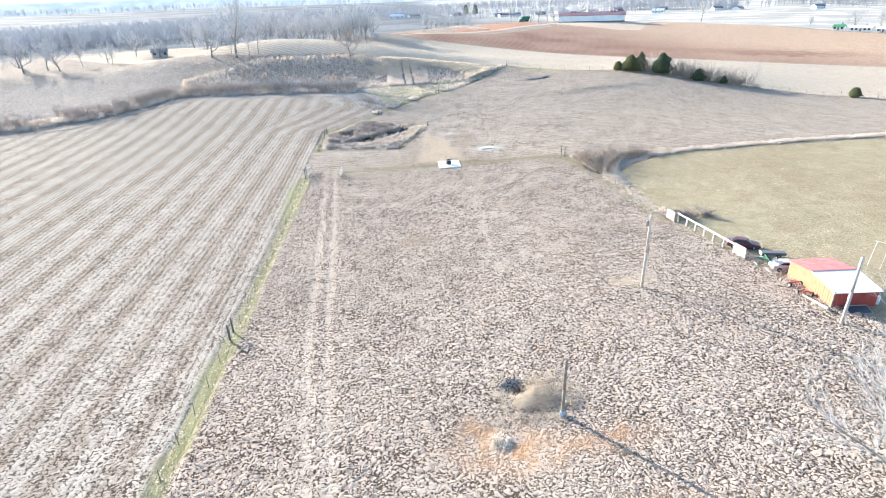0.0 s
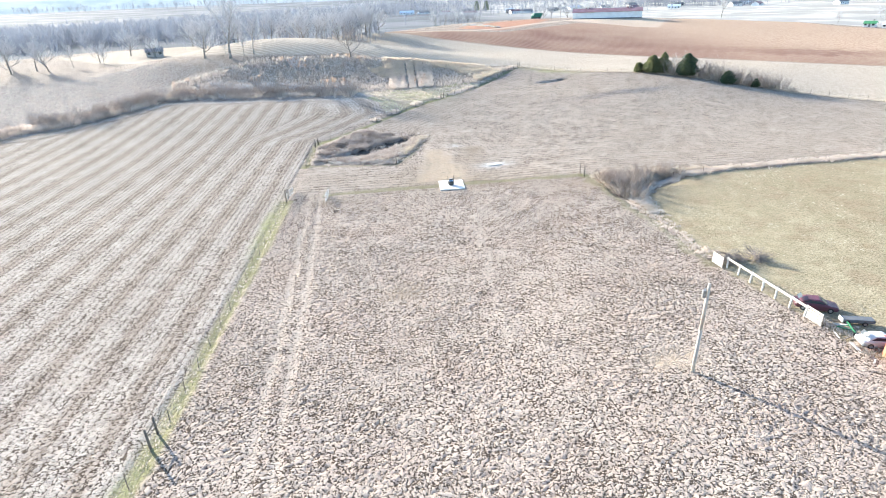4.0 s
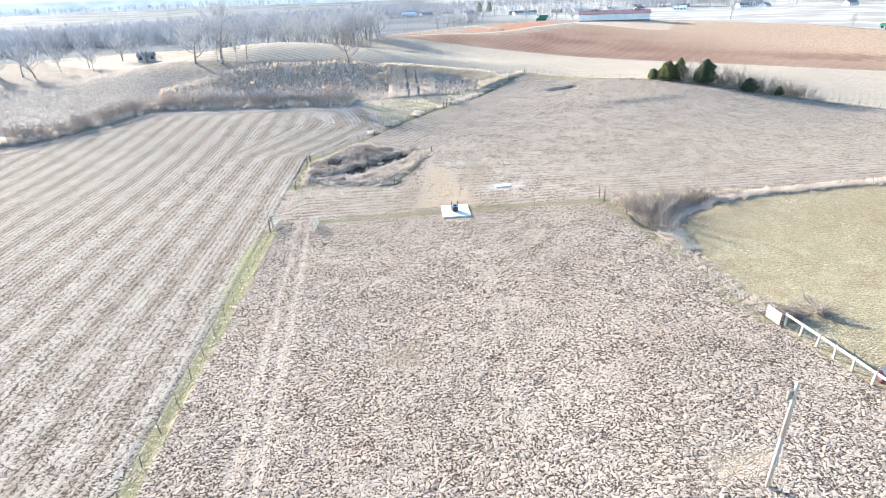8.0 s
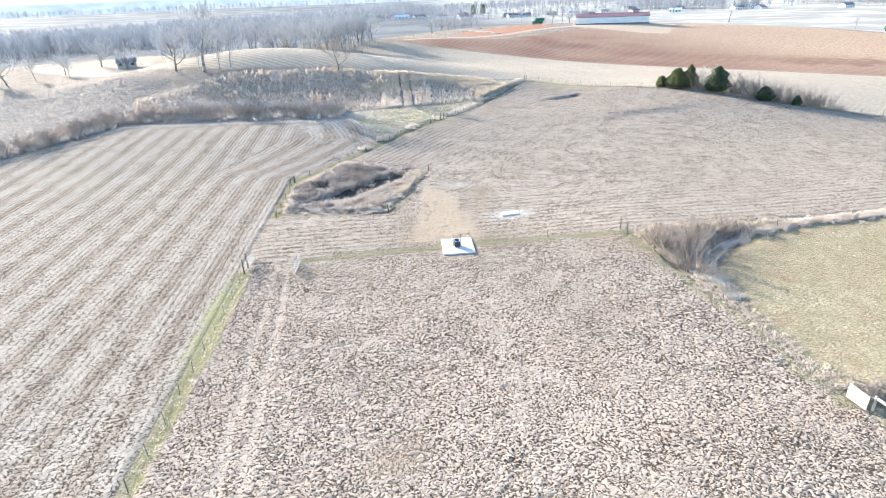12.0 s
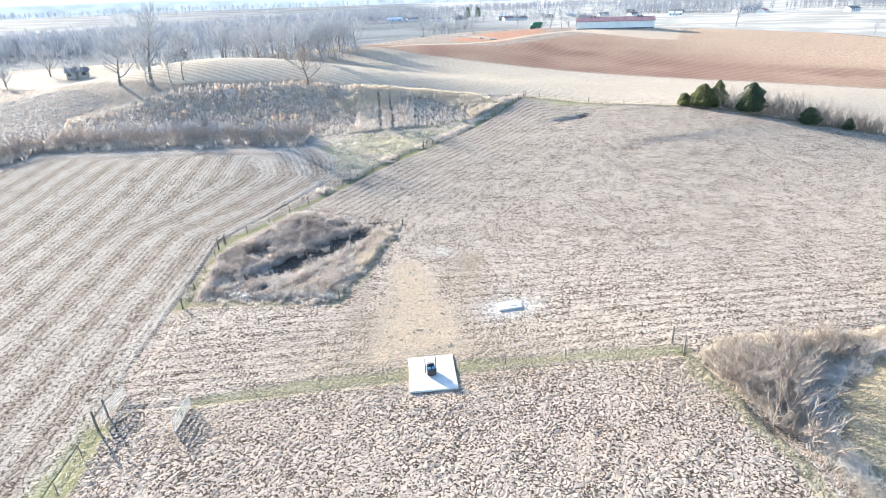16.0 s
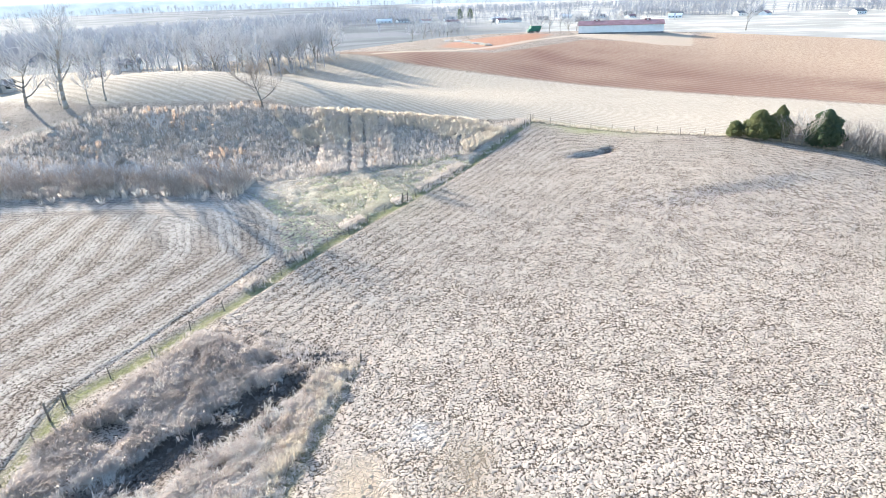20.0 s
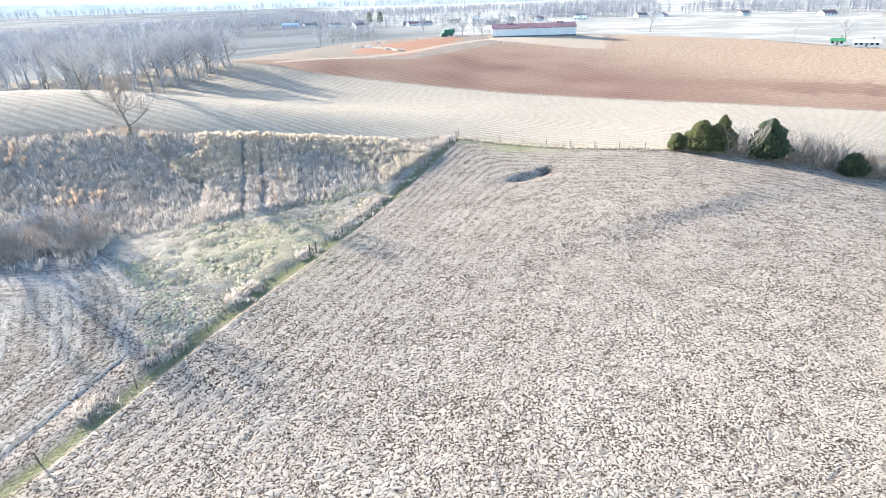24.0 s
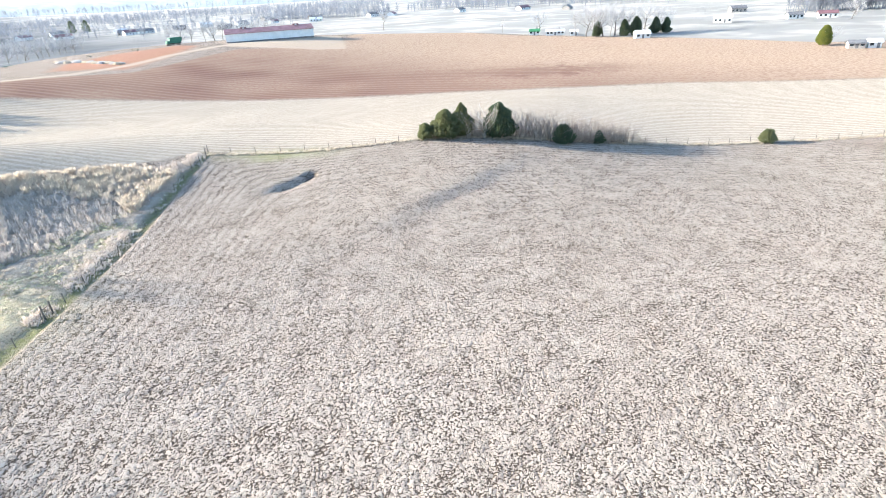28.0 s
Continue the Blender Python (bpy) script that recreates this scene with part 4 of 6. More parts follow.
def blades(points, rng, tall, wide, count, lean=0.5, fine=1.0):
    """Clumps of dry blades at x, y points: thin leaning triangles from the ground up."""
    pts = np.array(points)
    z = ground_z(pts[:, 0], pts[:, 1])
    verts, faces = [], []
    for (x, y), zz in zip(points, z):
        h = tall * rng.uniform(0.55, 1.25)
        for _ in range(count * 2):
            a, b = rng.uniform(0, 6.283), rng.uniform(0, 6.283)
            o = wide * 0.5 * rng.random()
            px, py = x + o * math.cos(b), y + o * math.sin(b)
            k = lean * rng.random() * h
            w = fine * (rng.uniform(0.01, 0.022) + 0.007 * h)
            i = len(verts)
            verts += [(px - w * math.sin(a), py + w * math.cos(a), zz - 0.1), (px + w * math.sin(a), py - w * math.cos(a), zz - 0.1),
                      (px + k * 0.5 * math.cos(a) - w * 0.6 * math.sin(a), py + k * 0.5 * math.sin(a) + w * 0.6 * math.cos(a), zz + h * 0.62),
                      (px + k * math.cos(a), py + k * math.sin(a), zz + h * (0.95 - 0.35 * (k / max(h, 0.01))))]
            faces += [(i, i + 1, i + 2), (i + 2, i + 1, i + 3)]
    return verts, faces


def tussocks(points, seed, tall, reach, count, thick=0.016, comb=0.7):
    """Clumps of long thin stalks that arch over and lie down, those of neighbouring clumps mostly the same way."""
    r = np.random.RandomState(seed)
    p = np.repeat(np.array(points), count, 0)
    n = len(p)
    size = np.repeat(r.uniform(0.6, 1.3, len(points)), count)
    way = 2 * np.pi * (1.6 * rough(p[:, 0], p[:, 1], 3.5, seed)) + np.where(r.random_sample(n) < comb, r.normal(0, 0.6, n), r.uniform(-np.pi, np.pi, n))
    high = tall * size * r.uniform(0.55, 1.15, n)
    far = reach * size * r.uniform(0.3, 1.2, n)
    p = p + r.normal(0, 0.14, (n, 2)) * size[:, None]
    z0 = ground_z(p[:, 0], p[:, 1])
    dx, dy = np.cos(way), np.sin(way)
    w = thick * r.uniform(0.6, 1.4, n)
    levels = []
    for f, h, k in ((0.0, -0.12, 1.0), (0.3, 0.85, 0.9), (0.7, 0.9, 0.7)):
        for side in (-1, 1):
            levels.append(np.stack([p[:, 0] + far * f * dx - side * w * k * dy, p[:, 1] + far * f * dy + side * w * k * dx, z0 + (high * h if f else h)], 1))
    levels.append(np.stack([p[:, 0] + far * dx, p[:, 1] + far * dy, z0 + high * r.uniform(0.2, 0.75, n)], 1))
    co = np.stack(levels, 1).reshape(-1, 3)
    b = np.arange(n)[:, None] * 7
    tri = np.concatenate([b + np.array([k]) for k in ((0, 1, 3), (0, 3, 2), (2, 3, 5), (2, 5, 4), (4, 5, 6))]).astype(np.int32)
    me = bpy.data.meshes.new("stalks")
    me.vertices.add(len(co))
    me.vertices.foreach_set("co", co.astype(np.float32).ravel())
    me.loops.add(tri.size)
    me.loops.foreach_set("vertex_index", tri.ravel())
    me.polygons.add(len(tri))
    me.polygons.foreach_set("loop_start", np.arange(0, tri.size, 3, dtype=np.int32))
    me.update(calc_edges=True)
    return me


def scatter(rng, corners, n, keep=None):
    """n random points inside a region of the plan."""
    xs_, ys_ = [c[0] for c in corners], [c[1] for c in corners]
    out = []
    while len(out) < n:
        x = np.array([rng.uniform(min(xs_), max(xs_)) for _ in range(2 * n)])
        y = np.array([rng.uniform(min(ys_), max(ys_)) for _ in range(2 * n)])
        ok = area(x, y, corners, 0.01) > 0.5
        if keep is not None:
            ok &= keep(x, y) > np.array([rng.random() for _ in x])
        out += list(zip(x[ok], y[ok]))
    return out[:n]


def strew(rng, line, n, wide):
    """n random points along a line of the plan."""
    lens = [math.dist(a, b) for a, b in zip(line, line[1:])]
    out = []
    for _ in range(n):
        s = rng.uniform(0, sum(lens))
        for (a, b), L in zip(zip(line, line[1:]), lens):
            if s <= L:
                break
            s -= L
        k = s / L
        nx_, ny_ = -(b[1] - a[1]) / L, (b[0] - a[0]) / L
        o = rng.gauss(0, wide / 2)
        out.append((a[0] + (b[0] - a[0]) * k + nx_ * o, a[1] + (b[1] - a[1]) * k + ny_ * o))
    return out


def at_steps(line, gap, start=0.0):
    """Points every gap metres along a line of the plan, with its heading."""
    out, left = [], start
    for a, b in zip(line, line[1:]):
        L = math.dist(a, b)
        while left <= L:
            k = left / L
            out.append((a[0] + (b[0] - a[0]) * k, a[1] + (b[1] - a[1]) * k, math.degrees(math.atan2(b[1] - a[1], b[0] - a[0]))))
            left += gap
        left -= L
    return out


def stand(x, y, turn=0.0, size=1.0, sink=0.0):
    """A pose on the ground at x, y."""
    return pose(x, y, gz(x, y) - sink, 0, 0, turn) @ Matrix.Diagonal((size, size, size, 1))


# ==== cedars and shrubs on the fence line ====
conifer("cedar_tree", "broad olive-green cedar with a ragged crown by the fence", 1, 5.3, 6.4, stand(86.4, 196.6), CEDAR, 0.62)
conifer("cedar_tree", "tall dense dark green cedar on the fence line", 2, 6.7, 6.4, stand(94.7, 189.8), CEDAR_BLUE, 0.56)
conifer("cedar_tree", "pointed olive cedar leaning into its neighbour", 3, 6.4, 4.6, stand(89.2, 195.0), CEDAR, 0.72)
make_tree("bare_tree", "frost-white low bare tree between two cedars", 44, 5.6, 4.2, 0.12, stand(91.0, 190.3), BARK_PALE, REED_PALE, limbs=12, low=0.1, upright=0.4, twig_r=0.024)
conifer("cedar_tree", "low young cedar at the end of the thicket", 4, 2.9, 3.0, stand(82.4, 198.4), CEDAR, 0.42)
conifer("cedar_tree", "round dark cedar standing before bare shrubs", 5, 3.6, 3.9, stand(103.0, 180.1), CEDAR_BLUE, 0.42)
conifer("cedar_tree", "small round green cedar in the fence row", 6, 2.3, 1.9, stand(109.9, 176.4), CEDAR_BLUE, 0.42)
conifer("cedar_tree", "small round bushy cedar alone on the fence", 7, 2.7, 2.9, stand(139.5, 155.4), CEDAR, 0.38)
SHRUBS = [mesh_of("bush", *shrub_mesh(20 + i, 4.4, 3.6, 24, 0.026), TWIG_BROWN) for i in range(4)]


def shrub(x, y, size, kind=0, label="bare many-stemmed brown shrub", group=""):
    ob = thing("shrub", label, "shrub", stand(x, y, (x * 37) % 360, size), group)
    part("bush", SHRUBS[kind % 4], None, ob)
    return ob


rng = random.Random(4)
for i, (x, y, s) in enumerate([(90.6, 192.8, 1.15), (91.6, 191.6, 1.0), (97.6, 187.2, 1.2), (99.0, 185.8, 1.25), (100.6, 184.2, 1.3), (104.2, 181.5, 1.25), (105.8, 180.2, 1.15), (107.2, 179.2, 1.2), (111.2, 176.9, 1.0), (112.8, 175.6, 1.1),
                               (114.4, 174.4, 1.0), (116.0, 173.4, 0.9), (101.8, 183.2, 1.1), (108.6, 178.0, 1.0)]):
    shrub(x + rng.uniform(-0.4, 0.4), y + rng.uniform(-0.3, 0.5), s, i, "frosted bare grey shrub in the fence row" if i % 2 else "bare brown shrub in the fence row", "shrubs on the fence line")

# ==== bare trees ====
make_tree("bare_tree", "lone crooked bare tree at the top of the weedy bank", 31, 8.6, 5.0, 0.28, stand(-14.6, 222.4), BARK, TWIG_BROWN, limbs=9, low=0.2, upright=0.35)
big = make_tree("bare_tree", "very tall bare tree with a straight pale trunk", 33, 19.5, 7.5, 0.5, stand(-58.3, 227.4), BARK_PALE, TWIG, limbs=12, low=0.28, upright=0.8, twig_r=0.04)
wide = make_tree("bare_tree", "broad leaning bare tree with low limbs", 35, 11, 7.0, 0.38, stand(-68.5, 231), BARK, TWIG, limbs=10, low=0.2, upright=0.3, twig_r=0.04)
slim = make_tree("bare_tree", "slender upright bare tree in winter", 37, 12.5, 4.2, 0.22, stand(-50.2, 229), BARK_PALE, TWIG, limbs=10, low=0.3, upright=0.9, twig_r=0.036)
make_tree("bare_tree", "thin bare sapling rising from the brush", 39, 6.5, 2.4, 0.09, stand(-31.5, 208), BARK_PALE, TWIG, limbs=8, low=0.35, upright=0.9)
make_tree("bare_tree", "frost-pale spreading bare tree in the rough field", 41, 8.5, 5.0, 0.2, stand(29.8, 22.3), BARK_PALE, TWIG, limbs=12, low=0.1, upright=0.6, twig_r=0.012)
make_tree("bare_tree", "small frosted bare tree beside the shed", 43, 4.2, 2.4, 0.09, stand(46.0, 40.2), BARK_PALE, TWIG, limbs=9, low=0.1, upright=0.5, twig_r=0.01)
rng = random.Random(8)
WOODLOT = [(-39, 281, "w"), (-26.5, 262, "s"), (-26, 294, "b"), (-49, 331, "b"), (-13.3, 314, "s"), (-20, 310, "w"), (-71, 350, "b"), (-33, 300, "s"), (-40, 310, "b"), (-30, 318, "w"), (-55, 300, "s"), (-62, 318, "b"),
           (-46, 345, "b"), (-22, 330, "b"), (-14, 326, "w"), (-35, 338, "s"), (-80, 330, "w"), (-88, 352, "b"), (-60, 362, "b"), (-76, 300, "s"), (-98, 322, "b"), (-110, 345, "w"), (-42, 290, "s"), (-18, 300, "s"), (-12, 318, "b"), (-10, 330, "s"), (-16, 338, "b"), (-26, 306, "b"), (-24, 342, "w"), (-36, 322, "b"), (-8, 342, "w"), (-52, 316, "b"), (-68, 336, "b"), (-30, 346, "b"), (-44, 300, "b")]
for x, y, k in WOODLOT:
    copy_thing({"b": big, "w": wide, "s": slim}[k], stand(x + rng.uniform(-2, 2), y + rng.uniform(-2, 2), rng.uniform(0, 360), rng.uniform(0.75, 1.0) * {"b": 0.82, "w": 1.15, "s": 1.1}[k]))
for x, y, k, s in [(-158, 262, "w", 0.9), (-150, 266, "b", 0.6), (-143, 262, "w", 0.8), (-137, 270, "s", 0.7), (-130, 279, "w", 0.6), (-124, 270, "s", 0.6), (-125, 299, "w", 0.8), (-170, 280, "b", 0.7), (-165, 255, "w", 0.7), (-60.5, 229.5, "s", 0.5), (-53.5, 228, "s", 0.62), (-108, 285, "w", 0.6),
                   (280, 499, "b", 0.85), (294.5, 382, "s", 0.55), (318, 370, "w", 0.85), (447, 228, "w", 0.9), (302, 195, "w", 0.5), (318, 178, "w", 0.7), (322, 168, "s", 0.8), (-26, 265, "s", 0.6)]:
    copy_thing({"b": big, "w": wide, "s": slim}[k], stand(x, y, rng.uniform(0, 360), s))
# the row of trees behind the barn, and the hedgerow before the village
for i in range(11):
    copy_thing((slim, wide, big)[i % 3], stand(118 + i * 5.5 + rng.uniform(-2, 2), 492 - i * 1.5 + rng.uniform(-3, 3), rng.uniform(0, 360), rng.uniform(0.65, 0.95) * (0.7 if i % 3 == 2 else 1)))
for i in range(14):
    copy_thing((wide, slim)[i % 2], stand(38 + i * 4.2 + rng.uniform(-2, 2), 560 + i * 8 + rng.uniform(-3, 3), rng.uniform(0, 360), rng.uniform(0.7, 1.0)))

# ==== brush, weeds and reeds ====

rng = random.Random(12)
HEDGE = [(-11, 186.5), (-34, 190.5), (-58, 192.5), (-70, 193), (-74.5, 186), (-80, 172), (-92, 160.5), (-106, 155), (-165, 144)]
verts, faces = [], []


def add_copy(mesh_data, m):
    """Adds a placed copy of (verts, faces) to the running mesh."""
    b = len(verts)
    verts.extend([m @ Vector(v) for v in mesh_data[0]])
    faces.extend([tuple(i + b for i in f) for f in mesh_data[1]])


BRUSH = [shrub_mesh(60 + i, 3.2, 3.2, 7, 0.04) for i in range(3)]
for x, y in strew(rng, HEDGE, 400, 4.2):
    add_copy(BRUSH[rng.randrange(3)], stand(x, y, rng.uniform(0, 360), rng.uniform(0.55, 1.15)))
lone("hedgerow_brush", (verts, faces), TWIG_BROWN, "dense grey-brown bare brush along the field edge", "brush", kind="stuff")
verts, faces = [], []
for x, y in strew(rng, [(-11, 190.5), (-30, 195), (-62, 198.5)], 85, 7):
    add_copy(BRUSH[rng.randrange(3)], stand(x, y, rng.uniform(0, 360), rng.uniform(0.4, 0.9)))
lone("hedgerow_brush", (verts, faces), TWIG, "frosted pale brush behind the hedgerow", "brush", kind="stuff")
verts, faces = [], []
for x, y in scatter(rng, [(-60, 292), (-14, 298), (-2, 326), (-10, 350), (-90, 350), (-100, 320)], 130):
    add_copy(BRUSH[rng.randrange(3)], stand(x, y, rng.uniform(0, 360), rng.uniform(0.5, 1.0)))
lone("undergrowth", (verts, faces), TWIG, "pale bare undergrowth beneath the woodlot trees", "brush", kind="stuff")
verts, faces = [], []
for x, y in strew(rng, [(83, 198.6), (95, 189.6), (110, 177.5), (120, 170)], 70, 2.0):
    add_copy(BRUSH[rng.randrange(3)], stand(x + 0.4, y + 0.6, rng.uniform(0, 360), rng.uniform(0.35, 0.65)))
lone("undergrowth", (verts, faces), TWIG_BROWN, "tangled brown undergrowth below the cedars and shrubs", "brush", kind="stuff")
lone("dry_grass", blades(strew(rng, HEDGE, 5200, 4.5), rng, 1.3, 0.9, 6, 0.5), REED_GREY, "tall dead grass under the hedgerow brush", "dry grass", kind="stuff")
track = lambda x, y: (1 - along(x, y, [(4.6, 217), (5.2, 190)], 1.0, 0.2)) * (1 - along(x, y, [(7.6, 217), (8.2, 192)], 0.9, 0.2))
UPPER_BANK = [(-8, 189), (8, 193), (28, 200), (45, 218.5), (36, 216), (16, 216), (4, 218.5), (-14, 223), (-50, 224), (-74, 210), (-70, 196), (-34, 192)]
lone("weed_patch", tussocks(scatter(rng, UPPER_BANK, 6500, track), 61, 0.9, 0.4, 9, 0.016, 0.3), REED_GREY, "grey-brown dead weeds covering the bank", "weeds", kind="stuff")
lone("tall_reeds", blades(scatter(rng, [(-13, 221), (45, 218), (28, 201), (12, 201), (-5, 207)], 2200, lambda x, y: track(x, y) * step(rough(x, y, 6, 21), 0.45, 0.7)), rng, 1.1, 0.9, 6, 0.5), REED, "tall straw-coloured reeds near the top of the bank", "reeds", kind="stuff")
lone("weed_patch", blades(scatter(rng, [(-1, 192), (13, 195), (14, 216), (-1, 219)], 1500, track), rng, 1.1, 0.8, 5, 0.4), REED_GREY, "tall grey weeds beside two flattened wheel tracks", "weeds", kind="stuff")
lone("rust_weeds", blades(scatter(rng, UPPER_BANK, 160, lambda x, y: track(x, y) * step(rough(x, y, 9, 22), 0.55, 0.7)), rng, 1.5, 0.6, 6, 0.3), RUST_WEED, "rust-brown seed stalks among the bank weeds", "weeds", kind="stuff")
verts, faces = [], []
for x, y in scatter(rng, [(-8, 192), (-4, 217), (-50, 222), (-72, 209), (-68, 198), (-34, 194)], 110):
    add_copy(BRUSH[rng.randrange(3)], stand(x, y, rng.uniform(0, 360), rng.uniform(0.3, 0.55)))
lone("bank_brush", (verts, faces), TWIG_BROWN, "low pinkish-brown bare brush on the bank", "brush", kind="stuff")
LOW_BANK = [(-9, 183), (-2, 173), (6, 170), (27, 196), (34, 205), (10, 194), (-6, 189)]
lone("rank_grass", tussocks(scatter(rng, LOW_BANK, 700), 62, 0.35, 0.6, 12, 0.016), REED, "matted frosty yellow-green grass on the lower bank", "grass", kind="stuff")
lone("fence_weeds", blades([(x - 1.1, y + 0.75) for x, y in strew(rng, FENCE_UP[2:], 2200, 1.5) if rough(np.array([x]), np.array([y]), 4, 61)[0] > 0.42], rng, 0.5, 0.7, 4, 0.7), REED_GREY, "dead weeds left standing along the wire fence", "weeds", kind="stuff")
lone("fence_weeds", blades(strew(rng, FENCE_TOP, 2200, 0.8), rng, 0.4, 0.7, 5, 0.6), REED, "dry grass along the top fence", "weeds", kind="stuff")

# the reed-filled pond
wet = lambda x, y: (1 - 0.97 * np.clip(1.7 * bell(x, y, -1.5, 133.0, 9, 2.3, radians(42)) + 1.3 * bell(x, y, -10, 126, 5, 1.3, radians(30)) + 1.1 * bell(x, y, -5, 122.5, 4, 0.7, radians(25)) + 1.1 * bell(x, y, 2, 128.5, 3.5, 0.7, radians(60)), 0, 1)) * step(rough(x, y, 1.7, 41), 0.15, 0.4)
front = lambda x, y: wet(x, y) * (0.12 + 0.88 * step(136.8 - y + 0.77 * x, -1, 1))
BACK = [(-15.4, 121.5), (-0.6, 119.6), (6.6, 137), (-7.4, 144.4), (-15.6, 130.6)]
lone("pond_reeds", tussocks(scatter(rng, BACK, 2300, lambda x, y: wet(x, y) * (0.1 + 0.9 * step(y - 0.77 * x, 134.5, 137.5))), 51, 0.85, 0.9, 22, 0.02), REED_BROWN, "collapsed grey-brown reeds filling the pond", "reeds", kind="stuff")
lone("pond_reeds", tussocks(scatter(rng, [(-15.2, 121), (0, 118.6), (7.5, 137.4), (3, 139), (-9, 130), (-15.2, 126)], 1000, front), 52, 0.55, 0.9, 24, 0.018), REED_PALE, "frost-whitened reeds lying over in clumps", "reeds", kind="stuff")
lone("pond_reeds", tussocks(scatter(rng, [(-15.2, 121), (0, 118.6), (7.5, 137.4), (3, 139), (-9, 130), (-15.2, 126)], 420, front), 54, 0.7, 0.8, 22, 0.018), REED_BROWN, "brown reed clumps among the frosted ones", "reeds", kind="stuff")
lone("pond_reeds", tussocks(scatter(rng, [(-2, 119.5), (1, 119), (7.8, 137), (5, 138.5), (2, 131)], 130, wet), 53, 0.75, 0.7, 30, 0.018), REED, "golden reed clumps at the pond's edge", "reeds", kind="stuff")
lone("dry_grass", tussocks(strew(rng, POND + POND[:1], 520, 1.3), 57, 0.35, 0.6, 18, 0.014), REED_GREY, "rank dry grass along the pond's rim", "dry grass", kind="stuff")
verts, faces = [], []
for x, y in scatter(rng, [(-12, 124.5), (-9, 123), (8, 138), (5, 141)], 620, lambda x, y: np.clip(1.6 * bell(x, y, -1.0, 133.5, 9.5, 1.8, radians(42)), 0, 1)):
    s = rng.uniform(0.07, 0.24)
    ico = bmesh.new()
    bmesh.ops.create_icosphere(ico, subdivisions=1, radius=s)
    pts = [Vector((v.co.x * rng.uniform(0.7, 1.4), v.co.y * rng.uniform(0.7, 1.4), v.co.z * rng.uniform(0.7, 1.5))) for v in ico.verts]
    add_copy((pts, [tuple(v.index for v in f.verts) for f in ico.faces]), stand(x, y, rng.uniform(0, 360)))
    ico.free()
lone("mud_clods", (verts, faces), CLOD, "dark churned wet mud in the pond bed", "mud", kind="stuff")

verts, faces = [], []
for x, y in scatter(rng, DIRT_STRIP, 190):
    s = rng.uniform(0.05, 0.17)
    ico = bmesh.new()
    bmesh.ops.create_icosphere(ico, subdivisions=1, radius=s)
    pts = [Vector((v.co.x * rng.uniform(0.7, 1.4), v.co.y * rng.uniform(0.7, 1.4), v.co.z * rng.uniform(0.7, 1.5))) for v in ico.verts]
    add_copy((pts, [tuple(v.index for v in f.verts) for f in ico.faces]), stand(x, y, rng.uniform(0, 360)))
    ico.free()
lone("earth_clods", (verts, faces), HAY, "brown clods scattered over a strip of bare earth", "soil", kind="stuff")

# the brush patch with the ditch
verts, faces = [], []
for x, y in scatter(rng, [(34.5, 100.5), (36.5, 92.5), (39, 91), (44, 97), (50, 100.3), (48, 103.2), (40, 103.2)], 50, lambda x, y: 1 - 0.9 * along(x, y, [(39, 92), (42, 96.4), (48, 99.4)], 2.6, 0.5)):
    add_copy(BRUSH[rng.randrange(3)], stand(x, y, rng.uniform(0, 360), rng.uniform(0.3, 0.72)))
for x, y in ((36.6, 93.6), (37.4, 95.4), (38.3, 92.6), (39.2, 97.3), (40.4, 98.0), (41.8, 99.4), (43.5, 100.4), (37.9, 90.4), (39.9, 96.4), (36.2, 97.6)):
    add_copy(BRUSH[rng.randrange(3)], stand(x, y, rng.uniform(0, 360), rng.uniform(0.85, 1.1)))
lone("brush_patch", (verts, faces), TWIG_BROWN, "tangled bare reddish-brown brush at the field corner", "brush", kind="stuff")
lone("dry_grass", tussocks(scatter(rng, [(33.8, 101.5), (36.3, 92.5), (39, 91.5), (41, 97), (48, 101), (58, 103), (40, 104)], 800), 55, 0.6, 0.8, 20, 0.016), REED, "straw-coloured dead grass round the brush", "dry grass", kind="stuff")
lone("frosty_grass", tussocks(strew(rng, [(37.6, 84), (38.9, 91.7), (41.7, 96.6), (47, 99.4), (52, 100.6)], 420, 1.3), 56, 0.4, 0.8, 20, 0.018), REED_PALE, "frost-white grass hanging over the ditch", "grass", kind="stuff")
lone("dry_grass", blades(strew(rng, HEDGE_CURVE[3:], 1900, 1.2), rng, 0.6, 0.7, 6, 0.6), REED_GREY, "frosty weeds along the pasture fence", "dry grass", kind="stuff")
lone("dry_grass", blades(strew(rng, [(36.8, 90), (37.3, 84), (37.6, 72), (40, 68.5)], 420, 1.6), rng, 0.28, 0.7, 6, 0.8), REED_GREY, "pale tufts along the field boundary", "dry grass", kind="stuff")
lone("dry_grass", blades(strew(rng, FENCE_LEFT, 300, 1.0), rng, 0.16, 0.5, 4, 0.9, fine=0.5), REED_GREY, "short dry grass along the field fence", "dry grass", kind="stuff")
lone("dry_grass", tussocks(scatter(rng, [(6.5, 31), (13.5, 31), (13.5, 37), (6.5, 37)], 330, lambda x, y: (1 - bell(x, y, 8.7, 35, 1.1, 0.9)) * bell(x, y, 10.1, 33.7, 2.1, 1.7)), 58, 0.3, 0.55, 16, 0.012), REED, "long straw grass on a spoil heap", "dry grass", kind="stuff")
lone("dry_grass", blades(strew(rng, [(5.6, 29.4), (6.8, 29.6)], 45, 0.8), rng, 0.16, 0.5, 7, 1.2), REED_PALE, "round clump of frosty grass in bare clay", "dry grass", kind="stuff")
verts, faces = [], []
